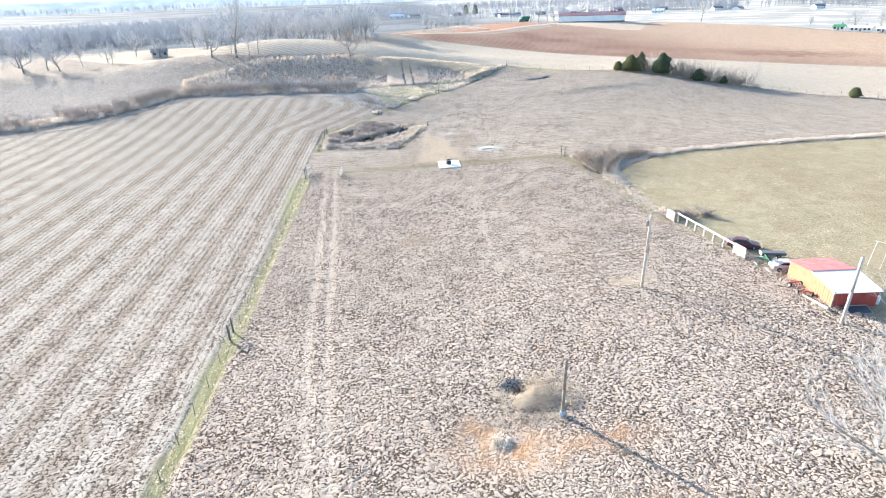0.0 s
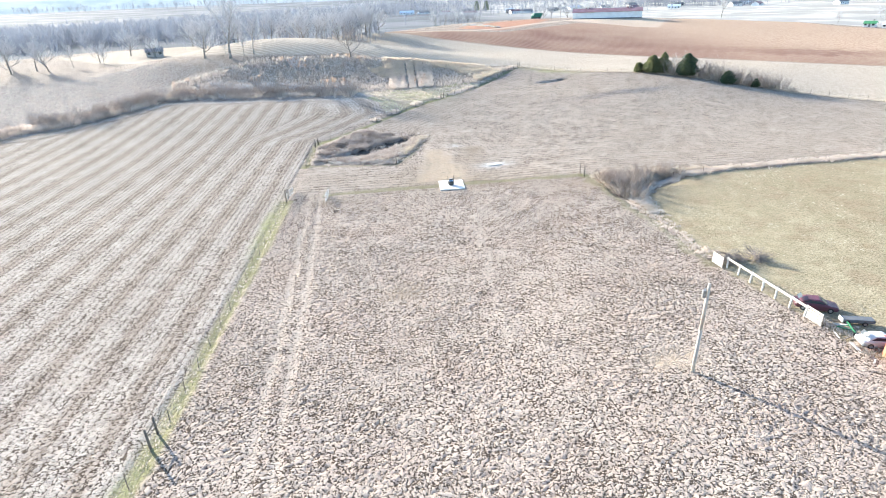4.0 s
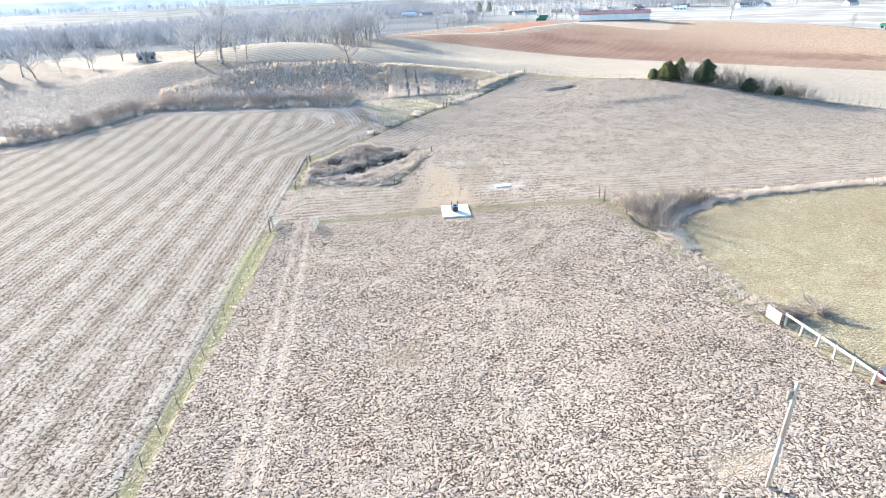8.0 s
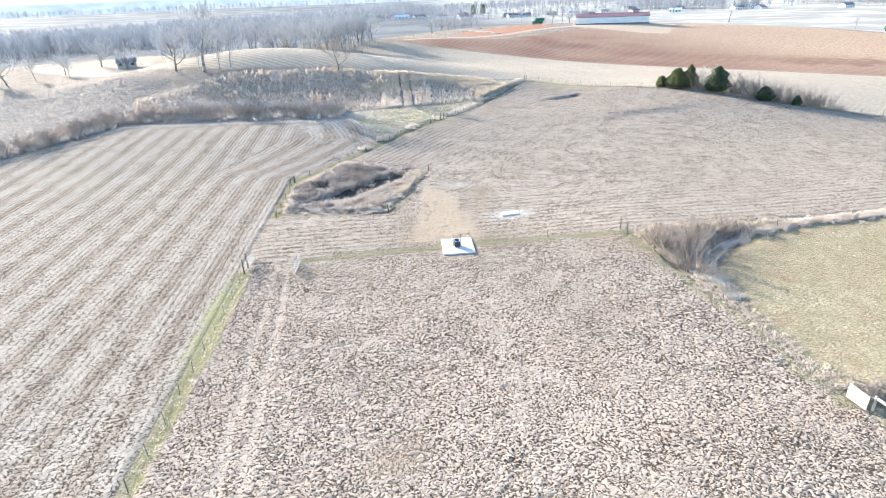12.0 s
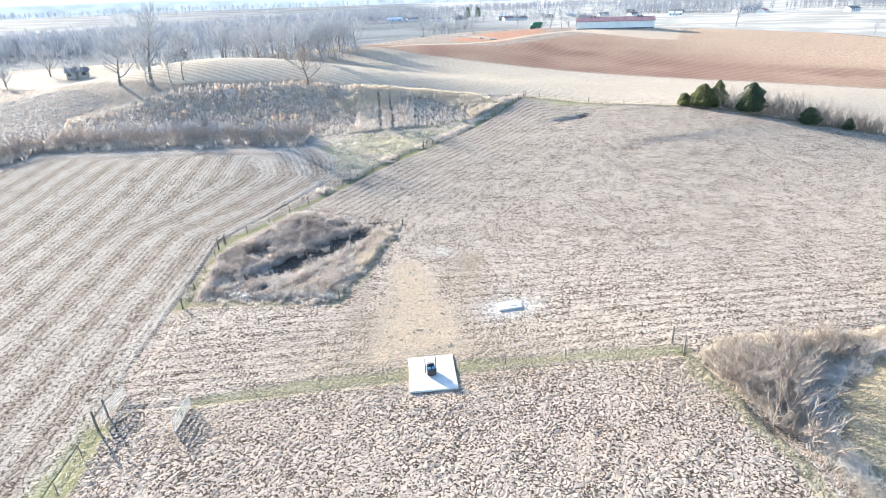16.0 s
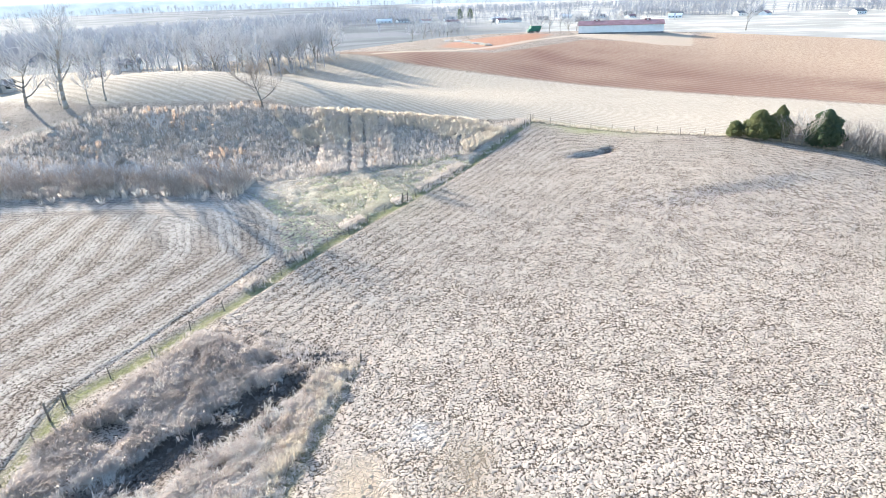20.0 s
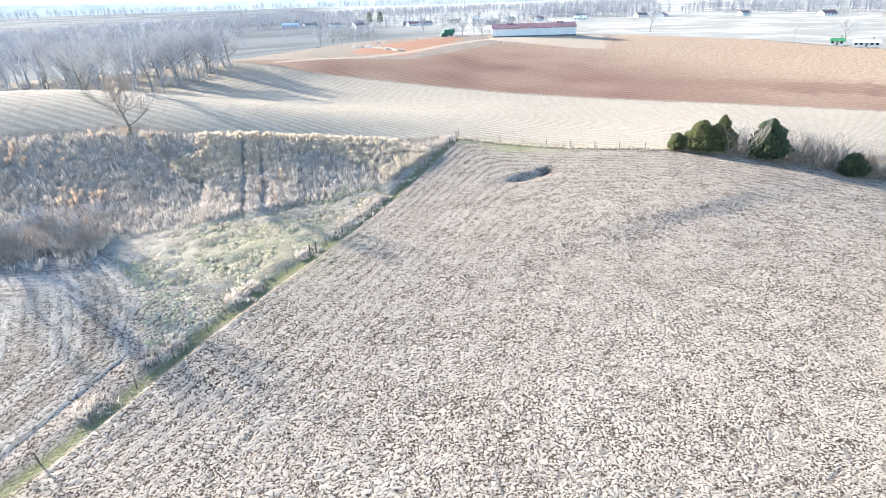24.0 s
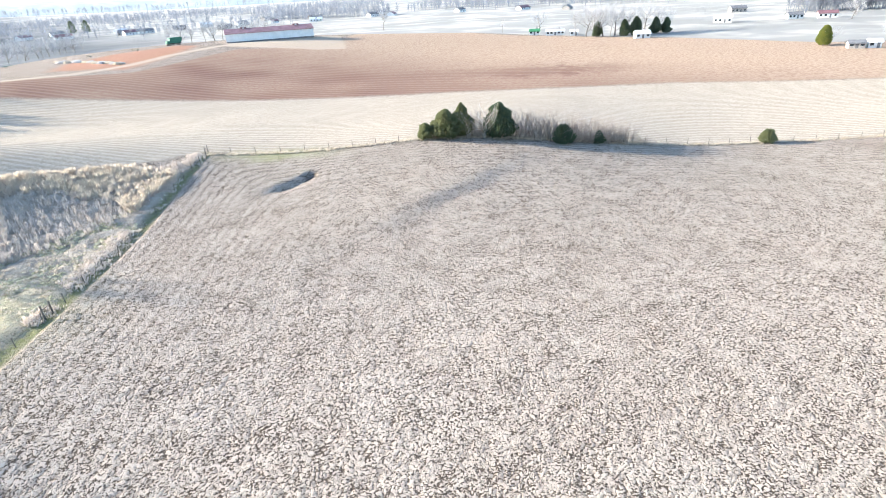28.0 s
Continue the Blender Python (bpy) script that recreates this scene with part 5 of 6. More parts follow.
for i in range(26):
    a = random.Random(90 + i)
    add_copy(shrub_mesh(90 + i, 1.5, 1.7, 9, 0.02), pose(40.8 + a.uniform(-2.4, 2.4), 68.3 + a.uniform(-0.9, 0.9), gz(40.4, 69) + 0.2, a.uniform(78, 102) * a.choice((-1, 1)), a.uniform(-30, 30), a.uniform(0, 360)))
lone("brush_pile", (verts, faces), TWIG_DARK, "heap of cut bare branches on the pasture", "brush pile", kind="stuff")


# ==== fences and gates ====
def fence(label, line, gap, tall, post_r, material, strands, wobble=5, skip=()):
    ob = thing("wire_fence", label, "fence")
    rng = random.Random(len(line) * 7 + int(gap * 10))
    tops = []
    post = mesh_of("fence_post", *tubes([((0, 0, -0.3), (0, 0, tall), post_r, post_r * 0.9)], 6), material)
    for x, y, heading in at_steps(line, gap):
        if any(a < x < b for a, b in skip):
            continue
        s = rng.uniform(0.85, 1.12)
        part("post", post, None, ob, m=pose(x, y, gz(x, y), rng.uniform(-wobble, wobble), rng.uniform(-wobble, wobble), 0) @ Matrix.Diagonal((1, 1, s, 1)))
        tops.append((x, y, gz(x, y)))
    for k in strands:
        part("wire", tubes([((a[0], a[1], a[2] + k), (b[0], b[1], b[2] + k), 0.008, 0.008) for a, b in zip(tops, tops[1:]) if math.dist(a[:2], b[:2]) < gap * 2], 3), WIRE, ob)
    return ob


fence("thin steel-post wire fence along the crop field", FENCE_LEFT, 3.4, 1.25, 0.035, WOOD_DARK, (0.4, 0.8, 1.15))
fence("old wire fence with dark posts climbing the bank", FENCE_UP, 4.2, 1.2, 0.055, WOOD_DARK, (0.35, 0.7, 1.05))
fence("far wire fence with weathered posts along the ridge", FENCE_TOP, 4.6, 1.35, 0.07, WOOD_GREY, (0.4, 0.8, 1.2))
fence("low wire fence across the pasture with few posts", FENCE_CROSS, 5.6, 1.0, 0.035, WOOD_GREY, (0.4, 0.85), skip=((6, 14),))
fence("sagging wire fence beside the brush", FENCE_RIGHT[:4], 6.2, 1.1, 0.04, WOOD_GREY, (0.5, 0.95))
fence("overgrown wire fence along the pasture", HEDGE_CURVE[2:], 6.0, 1.1, 0.045, WOOD_DARK, (0.5, 0.95))


def brace(x, y, heading, tall, span, label, material):
    """Two stout posts with a rail and a wire stay."""
    ob = thing("brace_posts", label, "fence post", stand(x, y, heading))
    for dx, h in ((0, tall), (span, tall * 0.92)):
        part("post", tubes([((dx, 0, -0.4), (dx + 0.04, 0.03, h), 0.1, 0.085)], 8), material, ob, smooth=True)
    part("rail", tubes([((0, 0, tall * 0.72), (span, 0, tall * 0.68), 0.05, 0.045)], 6), material, ob)
    part("stay_wire", tubes([((0.03, 0.1, 0.1), (span, 0.1, tall * 0.7), 0.012, 0.012)], 3), WIRE, ob)
    return ob


brace(-17.4, 46.2, 92, 1.75, 1.5, "pair of dark wooden brace posts on the fence line", WOOD_DARK)
brace(-17.1, 99.7, 88, 1.9, 1.6, "dark gate posts at the field entrance", WOOD_DARK)
brace(-16.9, 134.2, 78, 1.8, 1.9, "leaning dark corner posts beside the pond", WOOD_DARK)
brace(33.2, 101.9, 95, 2.0, 1.9, "grey braced corner posts at the brush", WOOD_GREY)
brace(14.2, 176.3, 52, 1.7, 1.3, "dark posts in the bank fence", WOOD_DARK)
brace(45.6, 219.0, 60, 1.8, 2.0, "corner posts where the fences meet on the ridge", WOOD_GREY)
brace(82.0, 198.9, -35, 2.0, 1.8, "grey posts at the cedar thicket", WOOD_GREY)
brace(101.2, 181.8, -40, 1.9, 2.0, "wooden fence brace before the cedars", WOOD_GREY)
for x, y, h, tilt, label in ((-16.7, 118.6, 1.7, 9, "single dark fence post leaning over the ditch"), (1.0, 117.6, 1.3, -6, "single post at the pond corner"), (8.6, 138.2, 1.1, 5, "short post at the pond's edge")):
    lone("fence_post", tubes([((0, 0, -0.3), (0, 0, h), 0.07, 0.06)], 7), WOOD_DARK, label, "fence post", pose(x, y, gz(x, y), tilt, tilt, 0))


def bar_gate(x, y, heading, long, label, material, bars=6, tall=1.25):
    ob = thing("farm_gate", label, "gate", stand(x, y, heading))
    for dx in (0, long / 2, long):
        part("upright", tubes([((dx, 0, 0.12), (dx, 0, tall), 0.035, 0.035)], 6), material, ob)
    for i in range(bars):
        z = 0.15 + (tall - 0.15) * i / (bars - 1)
        part("bar", box(long, 0.03, 0.07, (long / 2, 0, z - 0.035)), material, ob)
    return ob


bar_gate(-17.1, 100.6, 82, 3.2, "pale metal bar gate standing open along the fence", BOARD_WHITE)
bar_gate(-10.4, 101.7, -94, 3.2, "pale metal bar gate swung open into the field", BOARD_WHITE)


def board_fence():
    """The white board fence, with a slatted gate at each end."""
    ob = thing("board_fence", "white-painted board fence with a slanting top rail", "fence")
    a, b = Vector((38.6, 66.9, 0)), Vector((40.0, 56.0, 0))
    n = 7
    d = (b - a).normalized()
    head = math.degrees(math.atan2(d.y, d.x))
    for i in range(n):
        p = a.lerp(b, i / (n - 1))
        part("post", box(0.16, 0.16, 1.45, bevel=0.015), BOARD_WHITE, ob, m=pose(p.x, p.y, gz(p.x, p.y) - 0.1, 0, (-3, 2, 4, -2)[i % 4], head))
    for i in range(n - 1):
        p, q = a.lerp(b, i / (n - 1)), a.lerp(b, (i + 1) / (n - 1))
        m = (p + q) / 2
        L = (q - p).length
        part("rail", box(L + 0.05, 0.05, 0.26, bevel=0.008), BOARD_WHITE, ob, m=pose(m.x, m.y, gz(m.x, m.y) + 1.02, 0, 0, head))
        part("wire_mesh", tubes([((p.x, p.y, gz(p.x, p.y) + k), (q.x, q.y, gz(q.x, q.y) + k), 0.01, 0.01) for k in (0.3, 0.55, 0.8)], 3), WIRE, ob)
    for (gx, gy), L in (((37.75, 68.6), 1.75), ((40.0, 56.0), 1.9)):
        gate = thing("slatted_gate", "weathered white slatted gate panel", "gate", stand(gx, gy, head))
        for i in range(5):
            part("slat", box(L, 0.035, 0.2, (L / 2, 0, 0.1 + i * 0.27), 0.006), BOARD_WHITE, gate)
        for dx in (0.1, L - 0.1):
            part("upright", box(0.1, 0.04, 1.35, (dx, 0.045, 0.05), 0.006), BOARD_WHITE, gate)


board_fence()


# ==== poles ====
def pole(x, y, tall, r, label, box_at=0.0, material=None):
    ob = thing("utility_pole", label, "pole", stand(x, y))
    part("shaft", tubes([((0, 0, -0.6), (0, 0, tall * 0.5), r, r * 0.9), ((0, 0, tall * 0.5), (0, 0, tall), r * 0.9, r * 0.76)], 12), material or POLE_WOOD, ob, smooth=True)
    if box_at:
        part("meter_box", box(0.3, 0.22, 0.65, (-0.3, 0, box_at), 0.02), STEEL, ob)
        part("bracket", box(0.35, 0.06, 0.08, (-0.18, 0, box_at + 0.7), 0.01), STEEL, ob)
    return ob


pole(25.4, 49.1, 8.4, 0.15, "tall bare wooden utility pole with a small grey box", 7.2)
p2 = pole(11.3, 31.4, 5.2, 0.14, "short dark wooden pole beside the spoil heap", material=WOOD_GREY)
part("base_sleeve", tubes([((0, 0, -0.05), (0, 0, 0.5), 0.24, 0.2)], 10), plain("pale_blue_sheet", (0.35, 0.45, 0.55), (0.25, 0.3, 0.36), 4, 0.5), p2, "torn blue plastic sleeve")
pole(40.8, 39.7, 7.0, 0.16, "tall pale wooden utility pole beside the shed", material=plain("silver_pole_wood", (0.52, 0.49, 0.45), (0.4, 0.37, 0.33), 1.5, 0.85))

# ==== concrete pad with its outdoor unit ====
PAD_Z = gz(10.3, 103.2) + 0.1
slab = box(4.2, 4.9, 0.25, (0, 0, -0.17), 0.02)
lone("concrete_pad", slab, CONCRETE, "square white concrete pad in the grass", "concrete pad", pose(10.35, 103.2, PAD_Z, 0, 0, 0))
unit = thing("well_tank", "black tank unit with blue caps between two posts", "tank", pose(10.25, 103.0, PAD_Z + 0.08, 0, 0, 6) @ Matrix.Diagonal((0.78, 0.78, 0.78, 1)))
part("cabinet", box(0.95, 1.1, 0.95, bevel=0.1), BLACK_PLASTIC, unit)
part("hood", box(0.85, 0.5, 0.35, (0, 0.2, 0.95), 0.12), BLACK_PLASTIC, unit)
part("top_plate", box(0.7, 0.35, 0.06, (0, 0.25, 1.3), 0.02), STEEL, unit, "grey metal top plate")
for dx in (-0.22, 0.22):
    cap = bmesh.new()
    bmesh.ops.create_cone(cap, cap_ends=True, segments=14, radius1=0.17, radius2=0.13, depth=0.16, matrix=Matrix.Translation((dx, -0.3, 1.02)))
    part("cap", cap, BLUE_PAINT, unit, "round blue cap")
for dx in (-0.62, 0.62):
    part("post", tubes([((dx, 0.25, 0), (dx, 0.25, 2.0), 0.06, 0.055)], 8), WOOD_DARK, unit, "dark upright post")
lid = thing("concrete_slab", "pale concrete tank lid lying in frosty grass", "concrete slab", stand(19.5, 113.3, 6))
part("slab", box(2.6, 1.3, 0.22, (0, 0, 0.02), 0.02), CONCRETE, lid)
part("rim", box(2.7, 0.12, 0.12, (0, 0.72, 0.02), 0.02), CONCRETE, lid)
part("cover", box(0.7, 0.6, 0.08, (0.4, 0.1, 0.24), 0.02), CONCRETE, lid)


# ==== buildings ====
def gable(length, depth, eave, ridge, thick=0.15, over=0.3):
    """Wall shell and two roof slopes of a plain gabled building; the ridge runs along x, the middle of the plan is at 0, 0."""
    a, b = length / 2, depth / 2
    wall = bmesh.new()
    pts = [(-b, 0), (b, 0), (b, eave), (0, ridge), (-b, eave)]
    rings = [[wall.verts.new((x, y, z)) for y, z in pts] for x in (-a, a)]
    wall.faces.new(rings[0])
    wall.faces.new(rings[1][::-1])
    for i in range(5):
        j = (i + 1) % 5
        wall.faces.new((rings[0][i], rings[1][i], rings[1][j], rings[0][j]))
    roofs = []
    for s in (-1, 1):
        r = bmesh.new()
        slope = (ridge - eave) / b
        lo, hi = (s * (b + over), eave - slope * over + 0.03), (0.0, ridge + 0.03)
        v = [r.verts.new((x, y, z + dz)) for dz in (0, thick) for x in (-a - over, a + over) for y, z in (lo, hi)]
        for f in ((0, 1, 3, 2), (4, 6, 7, 5), (0, 4, 5, 1), (2, 3, 7, 6), (0, 2, 6, 4), (1, 5, 7, 3)):
            r.faces.new([v[i] for i in f])
        roofs.append(r)
    return wall, roofs


def roof_ribs(length, depth, eave, ridge, side, gap, over=0.25, thick=0.15):
    b = depth / 2
    slope = (ridge - eave) / b
    n = int(length / gap)
    seg = []
    for i in range(n + 1):
        x = -length / 2 + i * length / n
        seg.append(((x, side * (b + over), eave - slope * over + thick + 0.04), (x, 0, ridge + thick + 0.03), 0.012, 0.012))
    return tubes(seg, 4)


# the farm shed
shed = thing("farm_shed", "small orange and red tin shed with a two-tone roof", "shed", pose(44.4, 45.9, gz(44.4, 45.9), 0, 0, -4))
SL, SD, SE, SR = 4.4, 7.1, 1.75, 2.25
wall, (front, back) = gable(SL, SD, SE, SR, 0.07, 0.25)
part("wall", wall, WALL_RED, shed)
part("roof", front, ROOF_BLUE, shed, "bare silvery tin roof slope")
part("roof", back, ROOF_RED, shed, "faded red tin roof slope")
part("roof_ribs", roof_ribs(SL, SD, SE, SR, -1, 0.6, 0.25, 0.06), ROOF_BLUE, shed)
part("roof_ribs", roof_ribs(SL, SD, SE, SR, 1, 0.6, 0.25, 0.06), ROOF_RED, shed)
for i in range(20):
    y = -SD / 2 + (i + 0.5) * SD / 20
    h = SE + (SR - SE) * (1 - abs(y) / (SD / 2)) - 0.05
    part("wall_sheet", box(0.05, SD / 20 - 0.03, h, (-SL / 2 - 0.028, y, 0), 0.008), WALL_ORANGE, shed)
for i in range(15):
    x = -SL / 2 + (i + 0.5) * SL / 15
    part("wall_sheet", box(SL / 15 - 0.03, 0.04, SE - 0.02, (x, -SD / 2 - 0.022, 0), 0.008), WALL_RED, shed)
part("ridge_cap", box(SL + 0.5, 0.3, 0.06, (0, 0, SR + 0.07), 0.02), ROOF_RED, shed)
part("corner_post", box(0.14, 0.14, 1.9, (-SL / 2 - 0.12, -SD / 2 - 0.12, 0), 0.01), WOOD_GREY, shed)

panel = thing("leaning_window", "dark framed sash lying against the shed wall", "window frame", pose(44.0, 41.6, gz(44.0, 41.6), 0, 0, -4) @ Matrix.Diagonal((0.8, 0.8, 0.8, 1)))
part("frame", merged(box(2.9, 0.1, 0.1, (0, -0.75, 0.03)), box(2.9, 0.1, 0.1, (0, 0.55, 0.42)), box(0.1, 1.35, 0.1, (-1.4, -0.1, 0.22), turn=pose(0, 0, 0, 16)), box(0.1, 1.35, 0.1, (1.4, -0.1, 0.22), turn=pose(0, 0, 0, 16))), STEEL, panel)
part("pane", box(2.7, 1.3, 0.03, (0, -0.1, 0.22), turn=pose(0, 0, 0, 16)), DARK_GLASS, panel)
lone("timber_beam", box(3.2, 0.2, 0.18, bevel=0.02), BOARD_WHITE, "long white timber lying beside the shed", "timber", pose(40.9, 43.4, gz(40.9, 43.4) + 0.2, 0, 4, 94))
lone("gas_bottle", tubes([((0, 0, 0), (0, 0, 0.75), 0.2, 0.2), ((0, 0, 0.75), (0, 0, 0.95), 0.2, 0.07)], 12), PAINT_WHITE, "small white gas bottle by the shed corner", "gas bottle", pose(46.9, 42.6, gz(46.9, 42.6)), smooth=True)


def wheel(parent, x, y, r, w):
    """A wheel on an axle along y."""
    ob = part("wheel", tubes([((x, y - w / 2, r), (x, y + w / 2, r), r, r)], 16), RUBBER, parent)
    part("rim", tubes([((x, y - w / 2 - 0.01, r), (x, y + w / 2 + 0.01, r), r * 0.58, r * 0.58)], 12), STEEL, ob, "grey steel rim")
    return ob


def loft(sections):
    """A closed skin through (x, list of (y, z)) rings."""
    bm = bmesh.new()
    rings = [[bm.verts.new((x, y, z)) for y, z in ring] for x, ring in sections]
    for a, b in zip(rings, rings[1:]):
        for i in range(len(a)):
            j = (i + 1) % len(a)
            bm.faces.new((a[i], a[j], b[j], b[i]))
    bm.faces.new(rings[0][::-1])
    bm.faces.new(rings[-1])
    return bm


def hull(w, z0, z1, k=0.12):
    """A rounded body section: half width, sill and top."""
    return [(-w, z0 + k), (-w * 0.93, z0), (w * 0.93, z0), (w, z0 + k), (w, z1 - k), (w * 0.86, z1), (-w * 0.86, z1), (-w, z1 - k)]


def car(label, m, paint, front=None):
    ob = thing("car", label, "car", m)
    part("body", loft([(-2.2, hull(0.72, 0.38, 0.72, 0.08)), (-2.1, hull(0.82, 0.26, 0.84)), (-1.1, hull(0.87, 0.2, 0.92)), (0.4, hull(0.88, 0.2, 0.92)), (1.2, hull(0.86, 0.2, 0.88)), (2.0, hull(0.8, 0.26, 0.74)), (2.18, hull(0.7, 0.36, 0.62, 0.08))]), paint, ob, smooth=False)
    part("cabin", loft([(-1.65, hull(0.7, 0.84, 0.92, 0.03)), (-0.95, hull(0.66, 0.84, 1.36, 0.1)), (0.15, hull(0.66, 0.84, 1.4, 0.1)), (1.05, hull(0.7, 0.84, 0.9, 0.02))]), paint, ob)
    part("rear_window", box(0.02, 1.1, 0.5, (-1.36, 0, 0.92), turn=pose(0, 0, 0, 0, 38, 0)), DARK_GLASS, ob, m=pose(-0.55, 0, 0.28, 0, 0, 0))
    part("windscreen", box(0.02, 1.12, 0.72, (0.98, 0, 0.9), turn=pose(0, 0, 0, 0, -58, 0)), DARK_GLASS, ob, m=pose(0.04, 0, 0.03))
    for s in (-1, 1):
        part("side_window", loft([(-1.3, [(s * 0.70 - 0.01, 0.95), (s * 0.70 + 0.01, 0.95), (s * 0.69 + 0.01, 1.0), (s * 0.69 - 0.01, 1.0)]), (-0.85, [(s * 0.70 - 0.01, 0.95), (s * 0.70 + 0.01, 0.95), (s * 0.665 + 0.01, 1.28), (s * 0.665 - 0.01, 1.28)]), (0.2, [(s * 0.70 - 0.01, 0.95), (s * 0.70 + 0.01, 0.95), (s * 0.665 + 0.01, 1.28), (s * 0.665 - 0.01, 1.28)]), (0.85, [(s * 0.71 - 0.01, 0.95), (s * 0.71 + 0.01, 0.95), (s * 0.70 + 0.01, 1.0), (s * 0.70 - 0.01, 1.0)])]), DARK_GLASS, ob)
        for x in (-1.35, 1.35):
            wheel(ob, x, s * 0.78, 0.31, 0.2)
        part("headlight", box(0.06, 0.28, 0.12, (2.12, s * 0.52, 0.5), 0.02), STEEL, ob, "clear headlight")
        part("tail_light", box(0.06, 0.28, 0.12, (-2.16, s * 0.52, 0.58), 0.02), RED_PAINT, ob, "red tail light")
    if front:
        part("front_panel", loft([(1.3, hull(0.89, 0.22, 0.9)), (2.02, hull(0.83, 0.28, 0.77)), (2.22, hull(0.72, 0.36, 0.64, 0.08))]), front, ob, "rust-orange front end")
    return ob


car("old maroon saloon car parked by the white fence", stand(42.1, 57.4, -26, 0.85), CAR_RED)
car("pale scrap car with a rust-orange front end", stand(43.3, 50.9, -12, 0.82), CAR_SILVER, CAR_ORANGE)


def implement(label, m, paint, long=2.4, tines=5):
    """A small field cultivator: drawbar, toolbar, tines and two wheels."""
    ob = thing("cultivator", label, "farm machine", m)
    part("drawbar", tubes([((0, -0.5, 0.5), (long * 0.6, 0, 0.45), 0.05, 0.05), ((0, 0.5, 0.5), (long * 0.6, 0, 0.45), 0.05, 0.05)], 6), paint, ob)
    part("toolbar", box(0.12, long, 0.12, (0, 0, 0.5), 0.01), paint, ob)
    for i in range(tines):
        y = -long / 2 + (i + 0.5) * long / tines
        part("tine", tubes([((0, y, 0.5), (-0.35, y, 0.42), 0.03, 0.03), ((-0.35, y, 0.42), (-0.3, y, 0.02), 0.03, 0.02)], 5), paint, ob)
    for s in (-1, 1):
        wheel(ob, -0.1, s * (long / 2 + 0.15), 0.33, 0.16)
    return ob


implement("green field cultivator standing in dry weeds", stand(42.4, 53.2, 160, 0.8), GREEN_PAINT)
implement("small red implement beside the orange wall", stand(41.5, 47.2, 95, 0.8), RED_PAINT, 1.4, 3)
implement("rusty red wheeled implement by the shed", stand(41.2, 45.2, 60, 0.8), RED_PAINT, 1.3, 3)
trough = thing("flat_trailer", "low dark grey flat trailer body behind scrap", "trailer", stand(43.9, 54.3, -14))
part("bed", box(2.7, 0.8, 0.35, (0, 0, 0.25), 0.04), plain("dark_grey_sheet", (0.09, 0.1, 0.11), (0.14, 0.14, 0.15), 2, 0.6), trough)
part("end_board", box(0.1, 0.78, 0.42, (-1.38, 0, 0.25), 0.02), BOARD_WHITE, trough, "pale end board")
for s in (-1, 1):
    wheel(trough, 0.5, s * 0.42, 0.22, 0.14)
rng = random.Random(301)
for i in range(14):
    x, y = 40.9 + rng.uniform(-0.3, 1.6), 55.5 - i * 0.62 + rng.uniform(-0.3, 0.3)
    lone("scrap_board", box(rng.uniform(0.5, 1.6), rng.uniform(0.1, 0.3), 0.06, bevel=0.01), (WOOD_GREY, WOOD_DARK, BOARD_WHITE)[i % 3], ("grey weathered board in a scrap heap", "dark rotten board in a scrap heap", "pale painted board in a scrap heap")[i % 3], "board", pose(x, y, gz(x, y) + 0.12, rng.uniform(-8, 8), rng.uniform(-10, 10), rng.uniform(0, 180)), "boards in the scrap heap")
frame_ob = thing("swing_frame", "pale pipe frame standing in the pasture", "pipe frame", stand(53.6, 50.2, 30))
part("leg", tubes([((-0.9, -0.6, 0), (0, -0.6, 2.8), 0.04, 0.04)], 6), BOARD_WHITE, frame_ob)
part("leg", tubes([((-0.9, 0.6, 0), (0, 0.6, 2.8), 0.04, 0.04)], 6), BOARD_WHITE, frame_ob)
part("top_bar", tubes([((0, -0.8, 2.8), (0, 0.8, 2.8), 0.045, 0.045)], 6), BOARD_WHITE, frame_ob)
part("skid", box(1.8, 0.2, 0.16, (0, -1.4, 0), 0.02), BOARD_WHITE, frame_ob)
lone("dry_grass", tussocks(strew(random.Random(3), [(40.2, 55.5), (42.5, 52.5), (41, 47), (42, 42)], 170, 1.4), 59, 0.35, 0.4, 14, 0.01), REED_GREY, "dead weeds round the scrap by the shed", "dry grass", kind="stuff")

# the long barn on the rise
barn = thing("long_barn", "long white metal barn with a maroon roof", "barn", pose(153.4, 428.0, 10.32, 0, 0, -20.2))
BL, BD, BE, BR = 47.0, 17.0, 4.6, 6.6
wall, (front, back) = gable(BL, BD, BE, BR, 0.18, 0.5)
part("wall", wall, PAINT_WHITE, barn)
part("roof", front, ROOF_MAROON, barn)
part("roof", back, ROOF_MAROON, barn)
part("roof_ribs", roof_ribs(BL, BD, BE, BR, -1, 1.5, 0.4, 0.18), ROOF_MAROON, barn)
part("skirt", box(BL + 0.06, 0.06, 0.7, (0, -BD / 2 - 0.03, 0)), ROOF_GREY, barn, "dark footing along the wall")
part("door", box(0.08, 4.4, 3.6, (BL / 2 + 0.04, 0, 0)), PAINT_WHITE, barn, "large sliding end door")
for x in (-13.5, 15):
    dormer = part("roof_vent", box(3.2, 2.2, 0.9, (x, 0, BR - 0.1), 0.05), ROOF_MAROON, barn)
    part("louvre", box(1.0, 0.1, 0.5, (x, -1.14, BR + 0.1)), PAINT_WHITE, dormer)
for i in range(31):
    x = -BL / 2 + (i + 0.5) * BL / 31
    part("wall_panel", box(BL / 31 - 0.05, 0.05, BE - 0.75, (x, -BD / 2 - 0.028, 0.72)), PAINT_WHITE, barn)

